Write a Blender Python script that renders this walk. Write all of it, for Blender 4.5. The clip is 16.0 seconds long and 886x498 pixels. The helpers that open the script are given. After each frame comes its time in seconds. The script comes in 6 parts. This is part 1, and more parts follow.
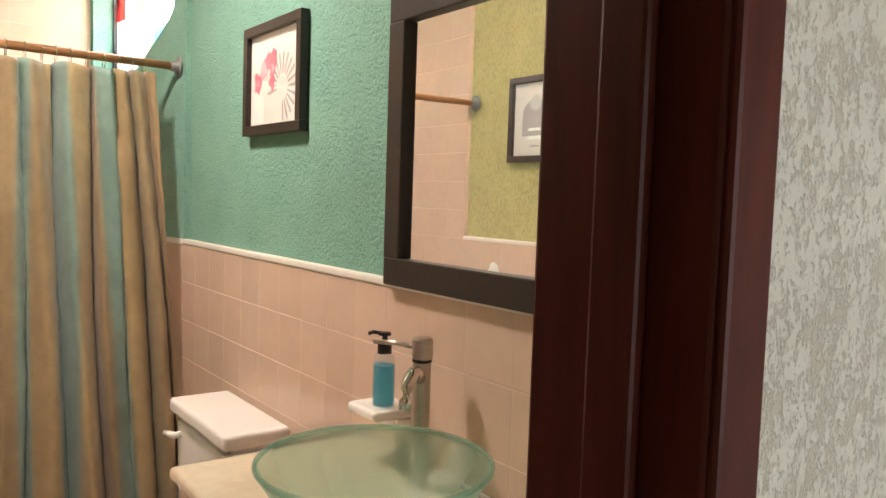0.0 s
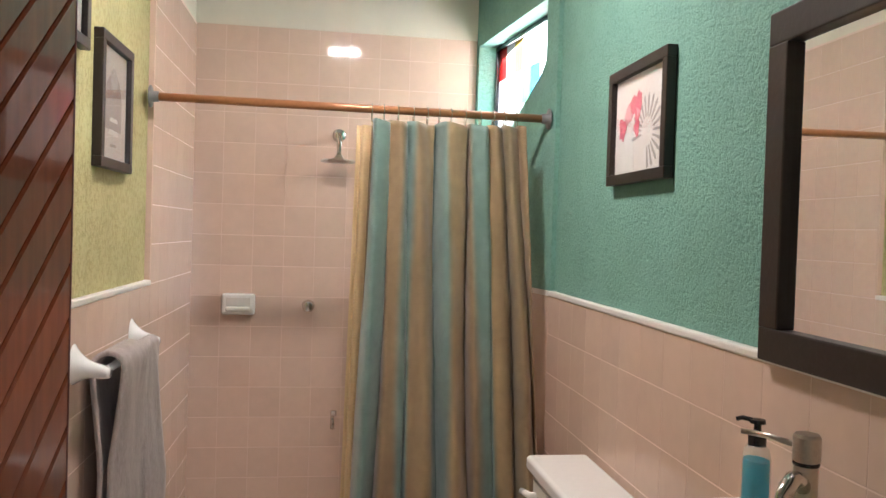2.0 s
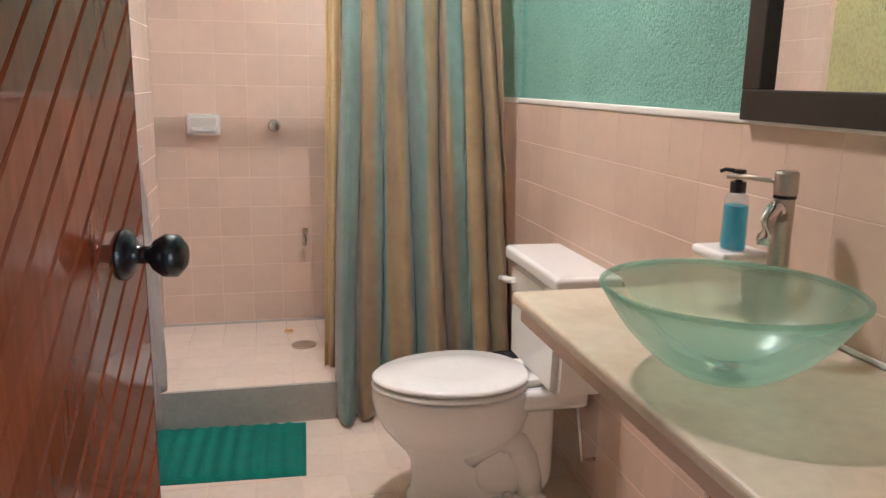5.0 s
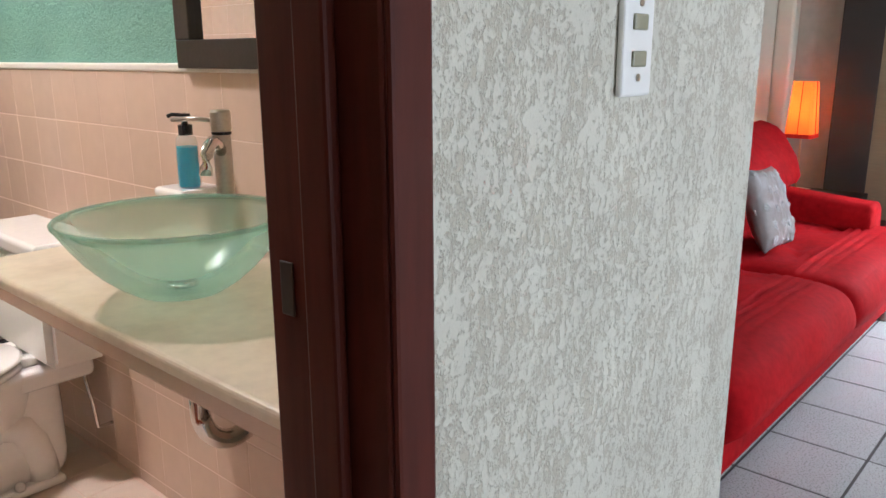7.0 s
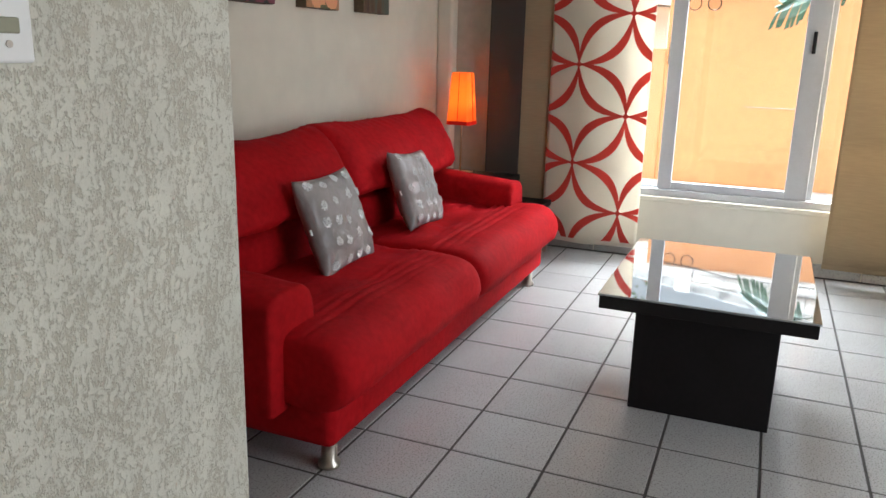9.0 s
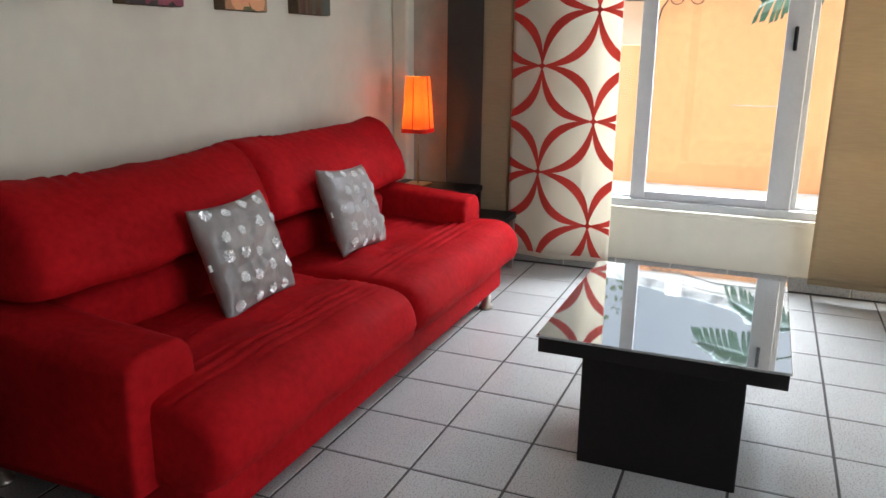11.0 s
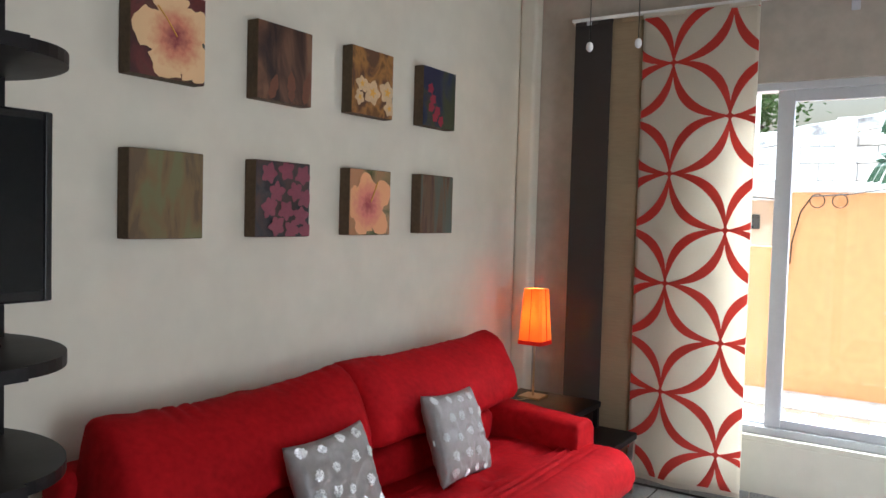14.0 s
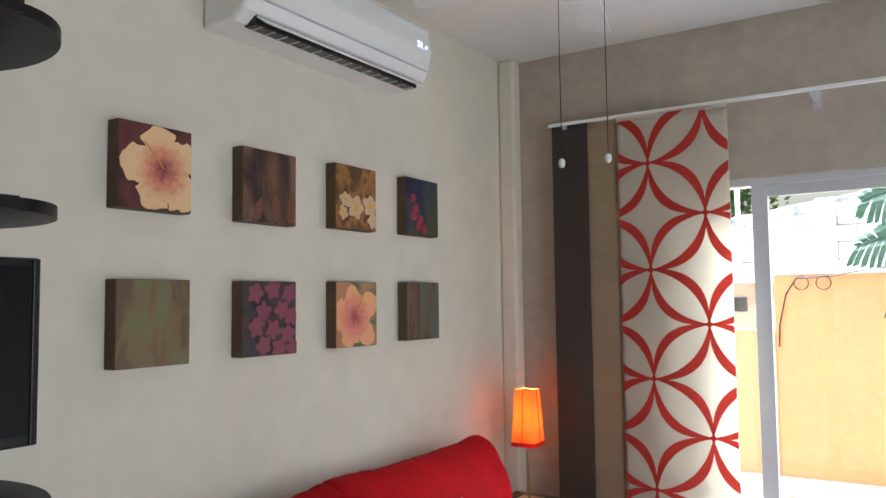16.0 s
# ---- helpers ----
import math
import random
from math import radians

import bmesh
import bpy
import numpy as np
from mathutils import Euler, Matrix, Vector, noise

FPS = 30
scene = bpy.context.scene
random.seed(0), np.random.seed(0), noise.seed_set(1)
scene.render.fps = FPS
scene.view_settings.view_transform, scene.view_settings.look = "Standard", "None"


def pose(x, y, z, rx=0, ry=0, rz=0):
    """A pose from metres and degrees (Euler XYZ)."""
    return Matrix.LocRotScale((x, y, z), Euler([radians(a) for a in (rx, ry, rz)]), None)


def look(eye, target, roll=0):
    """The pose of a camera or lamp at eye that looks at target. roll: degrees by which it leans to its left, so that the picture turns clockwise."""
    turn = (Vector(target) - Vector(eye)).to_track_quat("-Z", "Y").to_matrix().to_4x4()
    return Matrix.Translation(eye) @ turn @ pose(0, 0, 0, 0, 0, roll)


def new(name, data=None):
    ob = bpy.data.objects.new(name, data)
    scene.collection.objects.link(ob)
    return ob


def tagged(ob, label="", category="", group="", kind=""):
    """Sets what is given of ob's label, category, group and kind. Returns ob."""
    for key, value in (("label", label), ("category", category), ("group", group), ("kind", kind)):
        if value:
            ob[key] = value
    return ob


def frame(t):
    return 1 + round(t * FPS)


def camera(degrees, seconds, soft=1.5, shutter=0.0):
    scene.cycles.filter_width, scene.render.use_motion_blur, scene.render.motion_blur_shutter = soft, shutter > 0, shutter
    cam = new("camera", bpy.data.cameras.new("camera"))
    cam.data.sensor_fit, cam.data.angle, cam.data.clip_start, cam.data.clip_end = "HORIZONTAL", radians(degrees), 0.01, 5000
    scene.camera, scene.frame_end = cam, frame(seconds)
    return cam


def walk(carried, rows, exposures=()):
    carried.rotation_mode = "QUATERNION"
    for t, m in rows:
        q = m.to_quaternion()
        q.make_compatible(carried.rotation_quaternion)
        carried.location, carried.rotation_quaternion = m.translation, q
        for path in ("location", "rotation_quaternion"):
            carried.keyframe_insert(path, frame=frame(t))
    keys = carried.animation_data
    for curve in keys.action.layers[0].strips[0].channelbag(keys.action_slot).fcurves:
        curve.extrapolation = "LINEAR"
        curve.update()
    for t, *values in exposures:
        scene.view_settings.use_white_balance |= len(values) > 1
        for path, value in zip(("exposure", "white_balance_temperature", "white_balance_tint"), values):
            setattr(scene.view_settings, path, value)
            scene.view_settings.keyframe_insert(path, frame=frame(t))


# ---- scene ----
cam = camera(60.0, 16.0)
PATH = [
    (0, (0.401, 0.524, 1.425), (1.589, 2.127, 1.293), 1.9),
    (0.5, (0.441, 0.6, 1.445), (1.386, 2.361, 1.371), 1.6),
    (1, (0.486, 0.645, 1.46), (1.108, 2.545, 1.428), 1.9),
    (1.5, (0.517, 0.657, 1.462), (0.905, 2.619, 1.444), 1.9),
    (2, (0.532, 0.662, 1.444), (0.818, 2.641, 1.402), 1.8),
    (2.5, (0.526, 0.666, 1.413), (0.777, 2.648, 1.31), 1.5),
    (3, (0.528, 0.666, 1.385), (0.775, 2.643, 1.21), 1.5),
    (3.2, (0.531, 0.667, 1.374), (0.773, 2.641, 1.17), 1.6),
    (5.3, (0.331, 0.549, 1.279), (0.892, 2.416, 0.832), 0.5),
    (5.5, (0.316, 0.533, 1.273), (0.968, 2.368, 0.818), 0.0),
    (6, (0.309, 0.463, 1.26), (1.247, 2.167, 0.796), -0.6),
    (6.5, (0.329, 0.431, 1.254), (1.566, 1.926, 0.767), -0.1),
    (7, (0.398, 0.376, 1.25), (1.847, 1.666, 0.761), -0.3),
    (7.5, (0.415, 0.32, 1.252), (2.037, 1.39, 0.779), 0.2),
    (7.6, (0.457, 0.29, 1.254), (2.078, 1.352, 0.762), -0.5),
    (8, (0.442, 0.244, 1.249), (2.179, 1.113, 0.771), 0.7),
    (8.5, (0.498, 0.139, 1.251), (2.275, 0.912, 0.756), 1.1),
    (9, (0.568, 0.026, 1.232), (2.357, 0.765, 0.729), 1.5),
    (9.2, (0.589, -0.01, 1.229), (2.383, 0.709, 0.715), 1.6),
    (11.3, (1.075, -0.101, 1.282), (2.856, 0.656, 0.776), 0.1),
    (11.5, (1.115, -0.131, 1.298), (2.881, 0.676, 0.818), 0.6),
    (12, (1.157, -0.141, 1.341), (2.913, 0.741, 0.97), 1.4),
    (12.5, (1.157, -0.132, 1.386), (2.892, 0.825, 1.111), 1.4),
    (13, (1.149, -0.129, 1.429), (2.855, 0.894, 1.223), 1.5),
    (13.5, (1.14, -0.12, 1.465), (2.828, 0.943, 1.321), 1.6),
    (14, (1.123, -0.13, 1.498), (2.8, 0.956, 1.411), 1.6),
    (14.5, (1.113, -0.131, 1.525), (2.776, 0.979, 1.492), 1.1),
    (15, (1.111, -0.138, 1.547), (2.77, 0.979, 1.555), 1.1),
    (15.5, (1.112, -0.151, 1.571), (2.792, 0.932, 1.626), 0.6),
    (16, (1.1, -0.18, 1.604), (2.785, 0.889, 1.738), -0.7),
]
walk(cam, [(t, look(eye, target, roll)) for t, eye, target, roll in PATH],
     ((0.0, 0.3, 6500, 10), (0.6, 0.12, 6200, 10), (1.5, -0.15, 5800, 10), (3.2, -0.05, 5700, 10), (5.4, 0.32, 5500, 10), (6.4, 0.3, 5450, 10), (7.0, 0.5, 5600, 10), (7.5, 0.55, 5750, 10), (8.0, 0.42, 5850, 10), (8.5, 0.08, 6050, 10), (9.0, 0.05, 6150, 10), (12.0, -0.05, 6000, 10), (16.0, 0.25, 5800, 10)))

# ---- world, sun, light ----
world = bpy.data.worlds.new("sky")
scene.world = world
world.use_nodes = True
wn = world.node_tree
sky = wn.nodes.new("ShaderNodeTexSky")
sky.sky_type, sky.sun_disc = "NISHITA", False
sky.air_density, sky.dust_density = 1.5, 6.0
sky.sun_elevation, sky.sun_rotation = radians(58), radians(120)
wn.links.new(sky.outputs[0], wn.nodes["Background"].inputs[0])
wn.nodes["Background"].inputs[1].default_value = 0.15


def lamp(name, kind, power, color, place, target, size=0.1, size_y=None):
    data = bpy.data.lights.new(name, kind)
    data.energy, data.color = power, color
    if kind == "AREA":
        data.shape, data.size, data.size_y = "RECTANGLE", size, size_y or size
    elif kind == "SUN":
        data.angle = radians(size)
    else:
        data.shadow_soft_size = size
    ob = new(name, data)
    ob.matrix_world = look(place, target)
    return ob


lamp("sun", "SUN", 2.8, (1.0, 0.96, 0.9), (0, 0, 9), (1.6, -0.9, 6.0), 12)
lamp("window_daylight", "AREA", 4600, (0.90, 0.96, 1.0), (8.8, -0.5, 6.2), (3.0, 0.3, 1.2), 9.0, 4.4)
# fill lamp in an unseen opening, added to light stucco and sofa from -y
lamp("assumed_opening_fill", "AREA", 54, (0.92, 0.96, 1.0), (2.0, -2.66, 1.2), (2.0, 3, 1.2), 2.0, 1.9)
lamp("shower_window_daylight", "AREA", 16.0, (1.0, 0.95, 0.90), (1.44, 4.05, 2.2), (-0.13, 3.75, 1.6), 0.7, 0.36)
for bulb_x in (0.525, 0.635):
    lamp("bathroom_bulb", "AREA", 19, (1.0, 0.835, 0.735), (bulb_x, 2.72, 2.715), (bulb_x, 2.72, 0), 0.07, 0.14)
lamp("table_lamp_bulb", "POINT", 80, (1.0, 0.52, 0.22), (5.05, 1.775, 0.95), (5, 1.7, 0), 0.03)

# ---- materials ----


def material(name, color, rough=0.6, metal=0.0, var=0.12, scale=6.0, fine=60.0, bump=0.15, depth=0.004, stretch=(1, 1, 1),
             spot=None, spot_size=3.0, spot_edge=(0.5, 0.62), spec=0.5, per_object=0.0, sheen=0.0, coat=0.0, trans=0.0, glass=0.0):
    """A two-scale surface: broad stains, fine grain with relief, and optional spots of a second colour."""
    m = bpy.data.materials.new(name)
    m.use_nodes = True
    t, n, l = m.node_tree, m.node_tree.nodes, m.node_tree.links
    b = n["Principled BSDF"]
    co = n.new("ShaderNodeTexCoord")
    mp = n.new("ShaderNodeMapping")
    mp.inputs["Scale"].default_value = stretch
    geo = n.new("ShaderNodeNewGeometry")
    l.new(geo.outputs["Position"], mp.inputs["Vector"])

    def noise_node(s, detail=4.0):
        k = n.new("ShaderNodeTexNoise")
        k.inputs["Scale"].default_value, k.inputs["Detail"].default_value = s, detail
        l.new(mp.outputs[0], k.inputs["Vector"])
        return k

    big, small = noise_node(scale), noise_node(fine)
    mixv = n.new("ShaderNodeMath")
    mixv.operation = "ADD"
    l.new(big.outputs[0], mixv.inputs[0])
    l.new(small.outputs[0], mixv.inputs[1])
    ramp = n.new("ShaderNodeMapRange")
    ramp.inputs["From Min"].default_value, ramp.inputs["From Max"].default_value = 0.6, 1.4
    ramp.inputs["To Min"].default_value, ramp.inputs["To Max"].default_value = 1 - var, 1 + var
    l.new(mixv.outputs[0], ramp.inputs["Value"])
    value = ramp.outputs[0]
    if per_object:
        info = n.new("ShaderNodeObjectInfo")
        pr = n.new("ShaderNodeMapRange")
        pr.inputs["To Min"].default_value, pr.inputs["To Max"].default_value = 1 - per_object, 1 + per_object
        l.new(info.outputs["Random"], pr.inputs["Value"])
        mu = n.new("ShaderNodeMath")
        mu.operation = "MULTIPLY"
        l.new(pr.outputs[0], mu.inputs[0])
        l.new(value, mu.inputs[1])
        value = mu.outputs[0]
    base = n.new("ShaderNodeRGB")
    base.outputs[0].default_value = (*color, 1)
    tone = base.outputs[0]
    if spot:
        sp = noise_node(spot_size, 6.0)
        sr = n.new("ShaderNodeMapRange")
        sr.inputs["From Min"].default_value, sr.inputs["From Max"].default_value = spot_edge
        l.new(sp.outputs[0], sr.inputs["Value"])
        mx = n.new("ShaderNodeMix")
        mx.data_type = "RGBA"
        l.new(sr.outputs[0], mx.inputs[0])
        l.new(tone, mx.inputs[6])
        mx.inputs[7].default_value = (*spot, 1)
        tone = mx.outputs[2]
    mul = n.new("ShaderNodeVectorMath")
    mul.operation = "SCALE"
    l.new(tone, mul.inputs[0])
    l.new(value, mul.inputs["Scale"])
    l.new(mul.outputs[0], b.inputs["Base Color"])
    rr = n.new("ShaderNodeMapRange")
    rr.inputs["To Min"].default_value, rr.inputs["To Max"].default_value = rough * 0.85, min(1.0, rough * 1.15)
    l.new(big.outputs[0], rr.inputs["Value"])
    l.new(rr.outputs[0], b.inputs["Roughness"])
    b.inputs["Metallic"].default_value = metal
    b.inputs["Specular IOR Level"].default_value = spec
    b.inputs["Sheen Weight"].default_value = sheen
    b.inputs["Coat Weight"].default_value = coat
    b.inputs["Transmission Weight"].default_value = glass
    if bump:
        bp = n.new("ShaderNodeBump")
        bp.inputs["Strength"].default_value, bp.inputs["Distance"].default_value = bump, depth
        l.new(small.outputs[0], bp.inputs["Height"])
        l.new(bp.outputs[0], b.inputs["Normal"])
    if trans:
        tr = n.new("ShaderNodeBsdfTranslucent")
        l.new(mul.outputs[0], tr.inputs["Color"])
        sh = n.new("ShaderNodeMixShader")
        sh.inputs[0].default_value = trans
        out = n["Material Output"]
        l.new(b.outputs[0], sh.inputs[1])
        l.new(tr.outputs[0], sh.inputs[2])
        l.new(sh.outputs[0], out.inputs["Surface"])
    return m


def stucco(name, color, hollow_tone, stretch, size, amount, depth, edge=(0.40, 0.52), patch=0.35, grit=0.25):
    """Thrown plaster: flat plateaus broken by clusters of ragged, darker hollows drawn out downwards; the second colour
    carries their tint and relief shade.
    """
    m = bpy.data.materials.new(name)
    m.use_nodes = True
    n, l = m.node_tree.nodes, m.node_tree.links
    b = n["Principled BSDF"]
    geo = n.new("ShaderNodeNewGeometry")
    mp = n.new("ShaderNodeMapping")
    mp.inputs["Scale"].default_value = stretch
    l.new(geo.outputs["Position"], mp.inputs["Vector"])

    def layer(scale, detail, warp=0.0):
        k = n.new("ShaderNodeTexNoise")
        k.inputs["Scale"].default_value, k.inputs["Detail"].default_value, k.inputs["Distortion"].default_value = scale, detail, warp
        l.new(mp.outputs[0], k.inputs["Vector"])
        return k.outputs[0]

    def add(a, c, weight):
        k = n.new("ShaderNodeMath")
        k.operation = "MULTIPLY_ADD"
        l.new(c, k.inputs[0])
        k.inputs[1].default_value = weight
        l.new(a, k.inputs[2])
        return k.outputs[0]

    body, clusters, fine, broad = layer(size, 5.0, 0.3), layer(size * 0.22, 2.0), layer(size * 3.1, 3.0), layer(size * 0.06, 2.0)
    height = add(add(body, clusters, patch), fine, grit)
    mid = 0.5 * (patch + grit)
    r = n.new("ShaderNodeMapRange")
    r.interpolation_type = "SMOOTHSTEP"
    r.inputs["From Min"].default_value, r.inputs["From Max"].default_value = edge[0] + mid, edge[1] + mid
    l.new(height, r.inputs["Value"])
    mx = n.new("ShaderNodeMix")
    mx.data_type = "RGBA"
    mx.inputs[6].default_value, mx.inputs[7].default_value = (*hollow_tone, 1), (*color, 1)
    l.new(r.outputs[0], mx.inputs[0])
    pr = n.new("ShaderNodeMapRange")
    pr.inputs["To Min"].default_value, pr.inputs["To Max"].default_value = 0.84, 1.14
    l.new(broad, pr.inputs["Value"])
    sc = n.new("ShaderNodeVectorMath")
    sc.operation = "SCALE"
    l.new(mx.outputs[2], sc.inputs[0])
    l.new(pr.outputs[0], sc.inputs["Scale"])
    l.new(sc.outputs[0], b.inputs["Base Color"])
    b.inputs["Roughness"].default_value = 0.78
    relief = add(r.outputs[0], fine, 0.35)
    bp = n.new("ShaderNodeBump")
    bp.inputs["Strength"].default_value, bp.inputs["Distance"].default_value = amount, depth
    l.new(relief, bp.inputs["Height"])
    l.new(bp.outputs[0], b.inputs["Normal"])
    return m


def glass_material(name, color, rough=0.0, ior=1.45):
    m = bpy.data.materials.new(name)
    m.use_nodes = True
    b = m.node_tree.nodes["Principled BSDF"]
    b.inputs["Base Color"].default_value = (*color, 1)
    b.inputs["Transmission Weight"].default_value = 1.0
    b.inputs["Roughness"].default_value, b.inputs["IOR"].default_value = rough, ior
    return m


def glow(name, color, strength):
    m = bpy.data.materials.new(name)
    m.use_nodes = True
    b = m.node_tree.nodes["Principled BSDF"]
    b.inputs["Base Color"].default_value = (*color, 1)
    b.inputs["Emission Color"].default_value = (*color, 1)
    b.inputs["Emission Strength"].default_value = strength
    return m


M_PINK = material("pink_glazed_tile", (0.64, 0.475, 0.37), 0.06, var=0.05, scale=2.0, fine=22, bump=0.06, depth=0.002, per_object=0.035)
M_GROUT = material("pale_grout", (0.74, 0.57, 0.475), 0.85, var=0.1)
M_FLOORB = material("cream_floor_tile", (0.66, 0.54, 0.44), 0.35, var=0.07, scale=4, fine=30, bump=0.05, per_object=0.05)
M_CURB = material("grey_cement_curb", (0.40, 0.36, 0.31), 0.7, var=0.12)
M_WHITETRIM = material("white_glazed_trim", (0.78, 0.74, 0.68), 0.3, var=0.05, bump=0.1)
M_TEAL = stucco("green_stucco", (0.20, 0.40, 0.32), (0.172, 0.355, 0.28), (1, 1, 0.9), 85, 0.55, 0.006, (0.34, 0.58), 0.3, 0.5)
M_LIME = stucco("lime_stucco", (0.50, 0.455, 0.21), (0.42, 0.37, 0.16), (1, 1, 0.6), 85, 0.6, 0.005, (0.34, 0.55), 0.3, 0.5)
M_GREY = stucco("grey_stucco", (0.63, 0.605, 0.51), (0.51, 0.47, 0.375), (1, 1, 0.66), 125, 0.6, 0.004, (0.34, 0.54), 0.5, 0.70)
M_PLASTER = material("warm_white_plaster", (0.68, 0.635, 0.525), 0.75, var=0.06, scale=1.6, fine=9, bump=0.10, depth=0.004)
M_CEIL = material("white_ceiling_paint", (0.74, 0.72, 0.68), 0.85, var=0.05, scale=2, bump=0.12)
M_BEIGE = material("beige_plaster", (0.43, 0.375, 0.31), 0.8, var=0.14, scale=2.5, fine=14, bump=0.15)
M_TILE = material("speckled_grey_floor_tile", (0.46, 0.455, 0.44), 0.13, var=0.09, scale=3, fine=110, bump=0.16, depth=0.0016,
                  spot=(0.30, 0.29, 0.28), spot_size=170, spot_edge=(0.53, 0.62), per_object=0.04)
M_DGROUT = material("dark_grout", (0.06, 0.055, 0.05), 0.9)
M_MAHOG = material("dark_mahogany", (0.072, 0.014, 0.008), 0.45, var=0.35, scale=9, fine=70, bump=0.06, stretch=(1, 1, 0.12), coat=0.03, spec=0.15)
M_DOOR = material("varnished_red_wood", (0.20, 0.040, 0.012), 0.2, var=0.30, scale=3, fine=40, bump=0.04, stretch=(1, 2.2, 0.14), coat=0.9, per_object=0.25)
M_BLACKWOOD = material("black_brown_wood", (0.010, 0.008, 0.008), 0.45, var=0.3, scale=8, fine=60, bump=0.08, spec=0.22)
M_ESPRESSO = material("espresso_frame_wood", (0.022, 0.014, 0.011), 0.4, var=0.25, scale=8, fine=80, bump=0.1)
M_RED = material("red_velvet", (0.37, 0.0065, 0.0095), 0.75, var=0.28, scale=5, fine=38, bump=0.22, depth=0.004, spec=0.05)
M_SILVER = material("grey_satin", (0.27, 0.245, 0.235), 0.33, var=0.12, scale=14, fine=45, bump=0.30, depth=0.006)
M_SEQUIN = material("silver_sequin", (0.97, 0.97, 0.98), 0.16, metal=0.5, var=0.15, scale=120, fine=260, bump=0.0)
M_CHROME = material("chrome", (0.72, 0.70, 0.67), 0.12, metal=1.0, var=0.05, bump=0)
M_BRUSHED = material("brushed_nickel", (0.50, 0.45, 0.39), 0.3, metal=1.0, var=0.12, fine=150, bump=0.06)
M_BRASS = material("warm_steel", (0.62, 0.44, 0.28), 0.3, metal=1.0, var=0.08, bump=0)
M_COPPER = material("copper_painted_tube", (0.42, 0.19, 0.085), 0.32, metal=0.35, var=0.15, fine=40, bump=0.04)
M_ALU = material("pale_aluminium", (0.60, 0.61, 0.63), 0.38, metal=0.3, var=0.05, bump=0.03)
M_WHITE = material("white_plastic", (0.80, 0.79, 0.76), 0.35, var=0.03, bump=0.03)
M_PORC = material("white_porcelain", (0.86, 0.84, 0.80), 0.10, var=0.03, scale=2, bump=0.0, coat=0.4)
M_BLACK = material("black_plastic", (0.010, 0.010, 0.011), 0.25, var=0.2, bump=0.03)
M_SCREEN = material("dark_tv_screen", (0.010, 0.011, 0.012), 0.12, var=0.1, bump=0, spec=0.25)
M_STONE = material("cream_marble", (0.66, 0.56, 0.42), 0.30, var=0.10, scale=5, fine=40, bump=0.05, spot=(0.58, 0.46, 0.32), spot_size=7, spot_edge=(0.5, 0.72))
M_ORANGE = material("orange_render", (0.70, 0.33, 0.145), 0.9, var=0.12, scale=1.2, fine=14, bump=0.3, depth=0.01)
M_BLOCK = material("grey_concrete_block", (0.66, 0.66, 0.64), 0.95, var=0.22, scale=3, fine=20, bump=0.5, depth=0.012, per_object=0.10)
M_MORTAR = material("block_mortar", (0.40, 0.40, 0.39), 0.95, var=0.2)
M_GRAVEL = material("grey_gravel", (0.30, 0.27, 0.24), 0.95, var=0.5, scale=10, fine=50, bump=0.9, depth=0.02)
M_PAVER = material("pink_grey_paver", (0.50, 0.42, 0.38), 0.9, var=0.2, scale=7, fine=50, bump=0.4, per_object=0.14)
M_SOIL = material("brown_soil", (0.16, 0.11, 0.07), 0.95, var=0.4, scale=3, fine=40, bump=0.8)
M_LEAF = material("green_leaf", (0.03, 0.085, 0.05), 0.45, var=0.35, scale=5, fine=30, bump=0.2, trans=0.15)
M_TREE = material("tree_foliage", (0.11, 0.22, 0.055), 0.6, var=0.5, scale=2, fine=10, bump=0.3, trans=0.4)
M_BARK = material("grey_bark", (0.16, 0.12, 0.09), 0.9, var=0.4, scale=10, fine=60, bump=0.6)
M_CREAMCLOTH = material("cream_linen", (0.78, 0.73, 0.63), 0.9, var=0.06, scale=3, fine=220, bump=0.2, depth=0.001, trans=0.62)
M_REDPRINT = material("red_print", (0.62, 0.06, 0.045), 0.9, var=0.06, scale=3, fine=220, bump=0.2, depth=0.001, trans=0.5)
M_DARKCLOTH = material("charcoal_linen", (0.050, 0.040, 0.034), 0.95, var=0.12, scale=4, fine=200, bump=0.3, depth=0.001, trans=0.1)
M_TANCLOTH = material("tan_woven_linen", (0.40, 0.30, 0.18), 0.95, var=0.12, scale=3, fine=90, bump=0.3, depth=0.001, stretch=(1, 0.12, 1.6), trans=0.35)
M_TOWEL = material("grey_terry_towel", (0.44, 0.38, 0.345), 1.0, var=0.22, scale=14, fine=150, bump=1.0, depth=0.006, stretch=(1, 2.5, 0.35))
M_MAT = material("teal_bath_mat", (0.004, 0.155, 0.115), 1.0, var=0.25, scale=18, fine=170, bump=1.0, depth=0.006)
M_SHADE = material("orange_lamp_shade", (0.95, 0.46, 0.13), 0.8, var=0.05, fine=200, bump=0.1, trans=0.75)
M_SHADERED = material("red_shade_trim", (0.60, 0.02, 0.01), 0.8, var=0.05, trans=0.3)
M_GLASS = glass_material("clear_glass", (0.98, 1.0, 0.99))


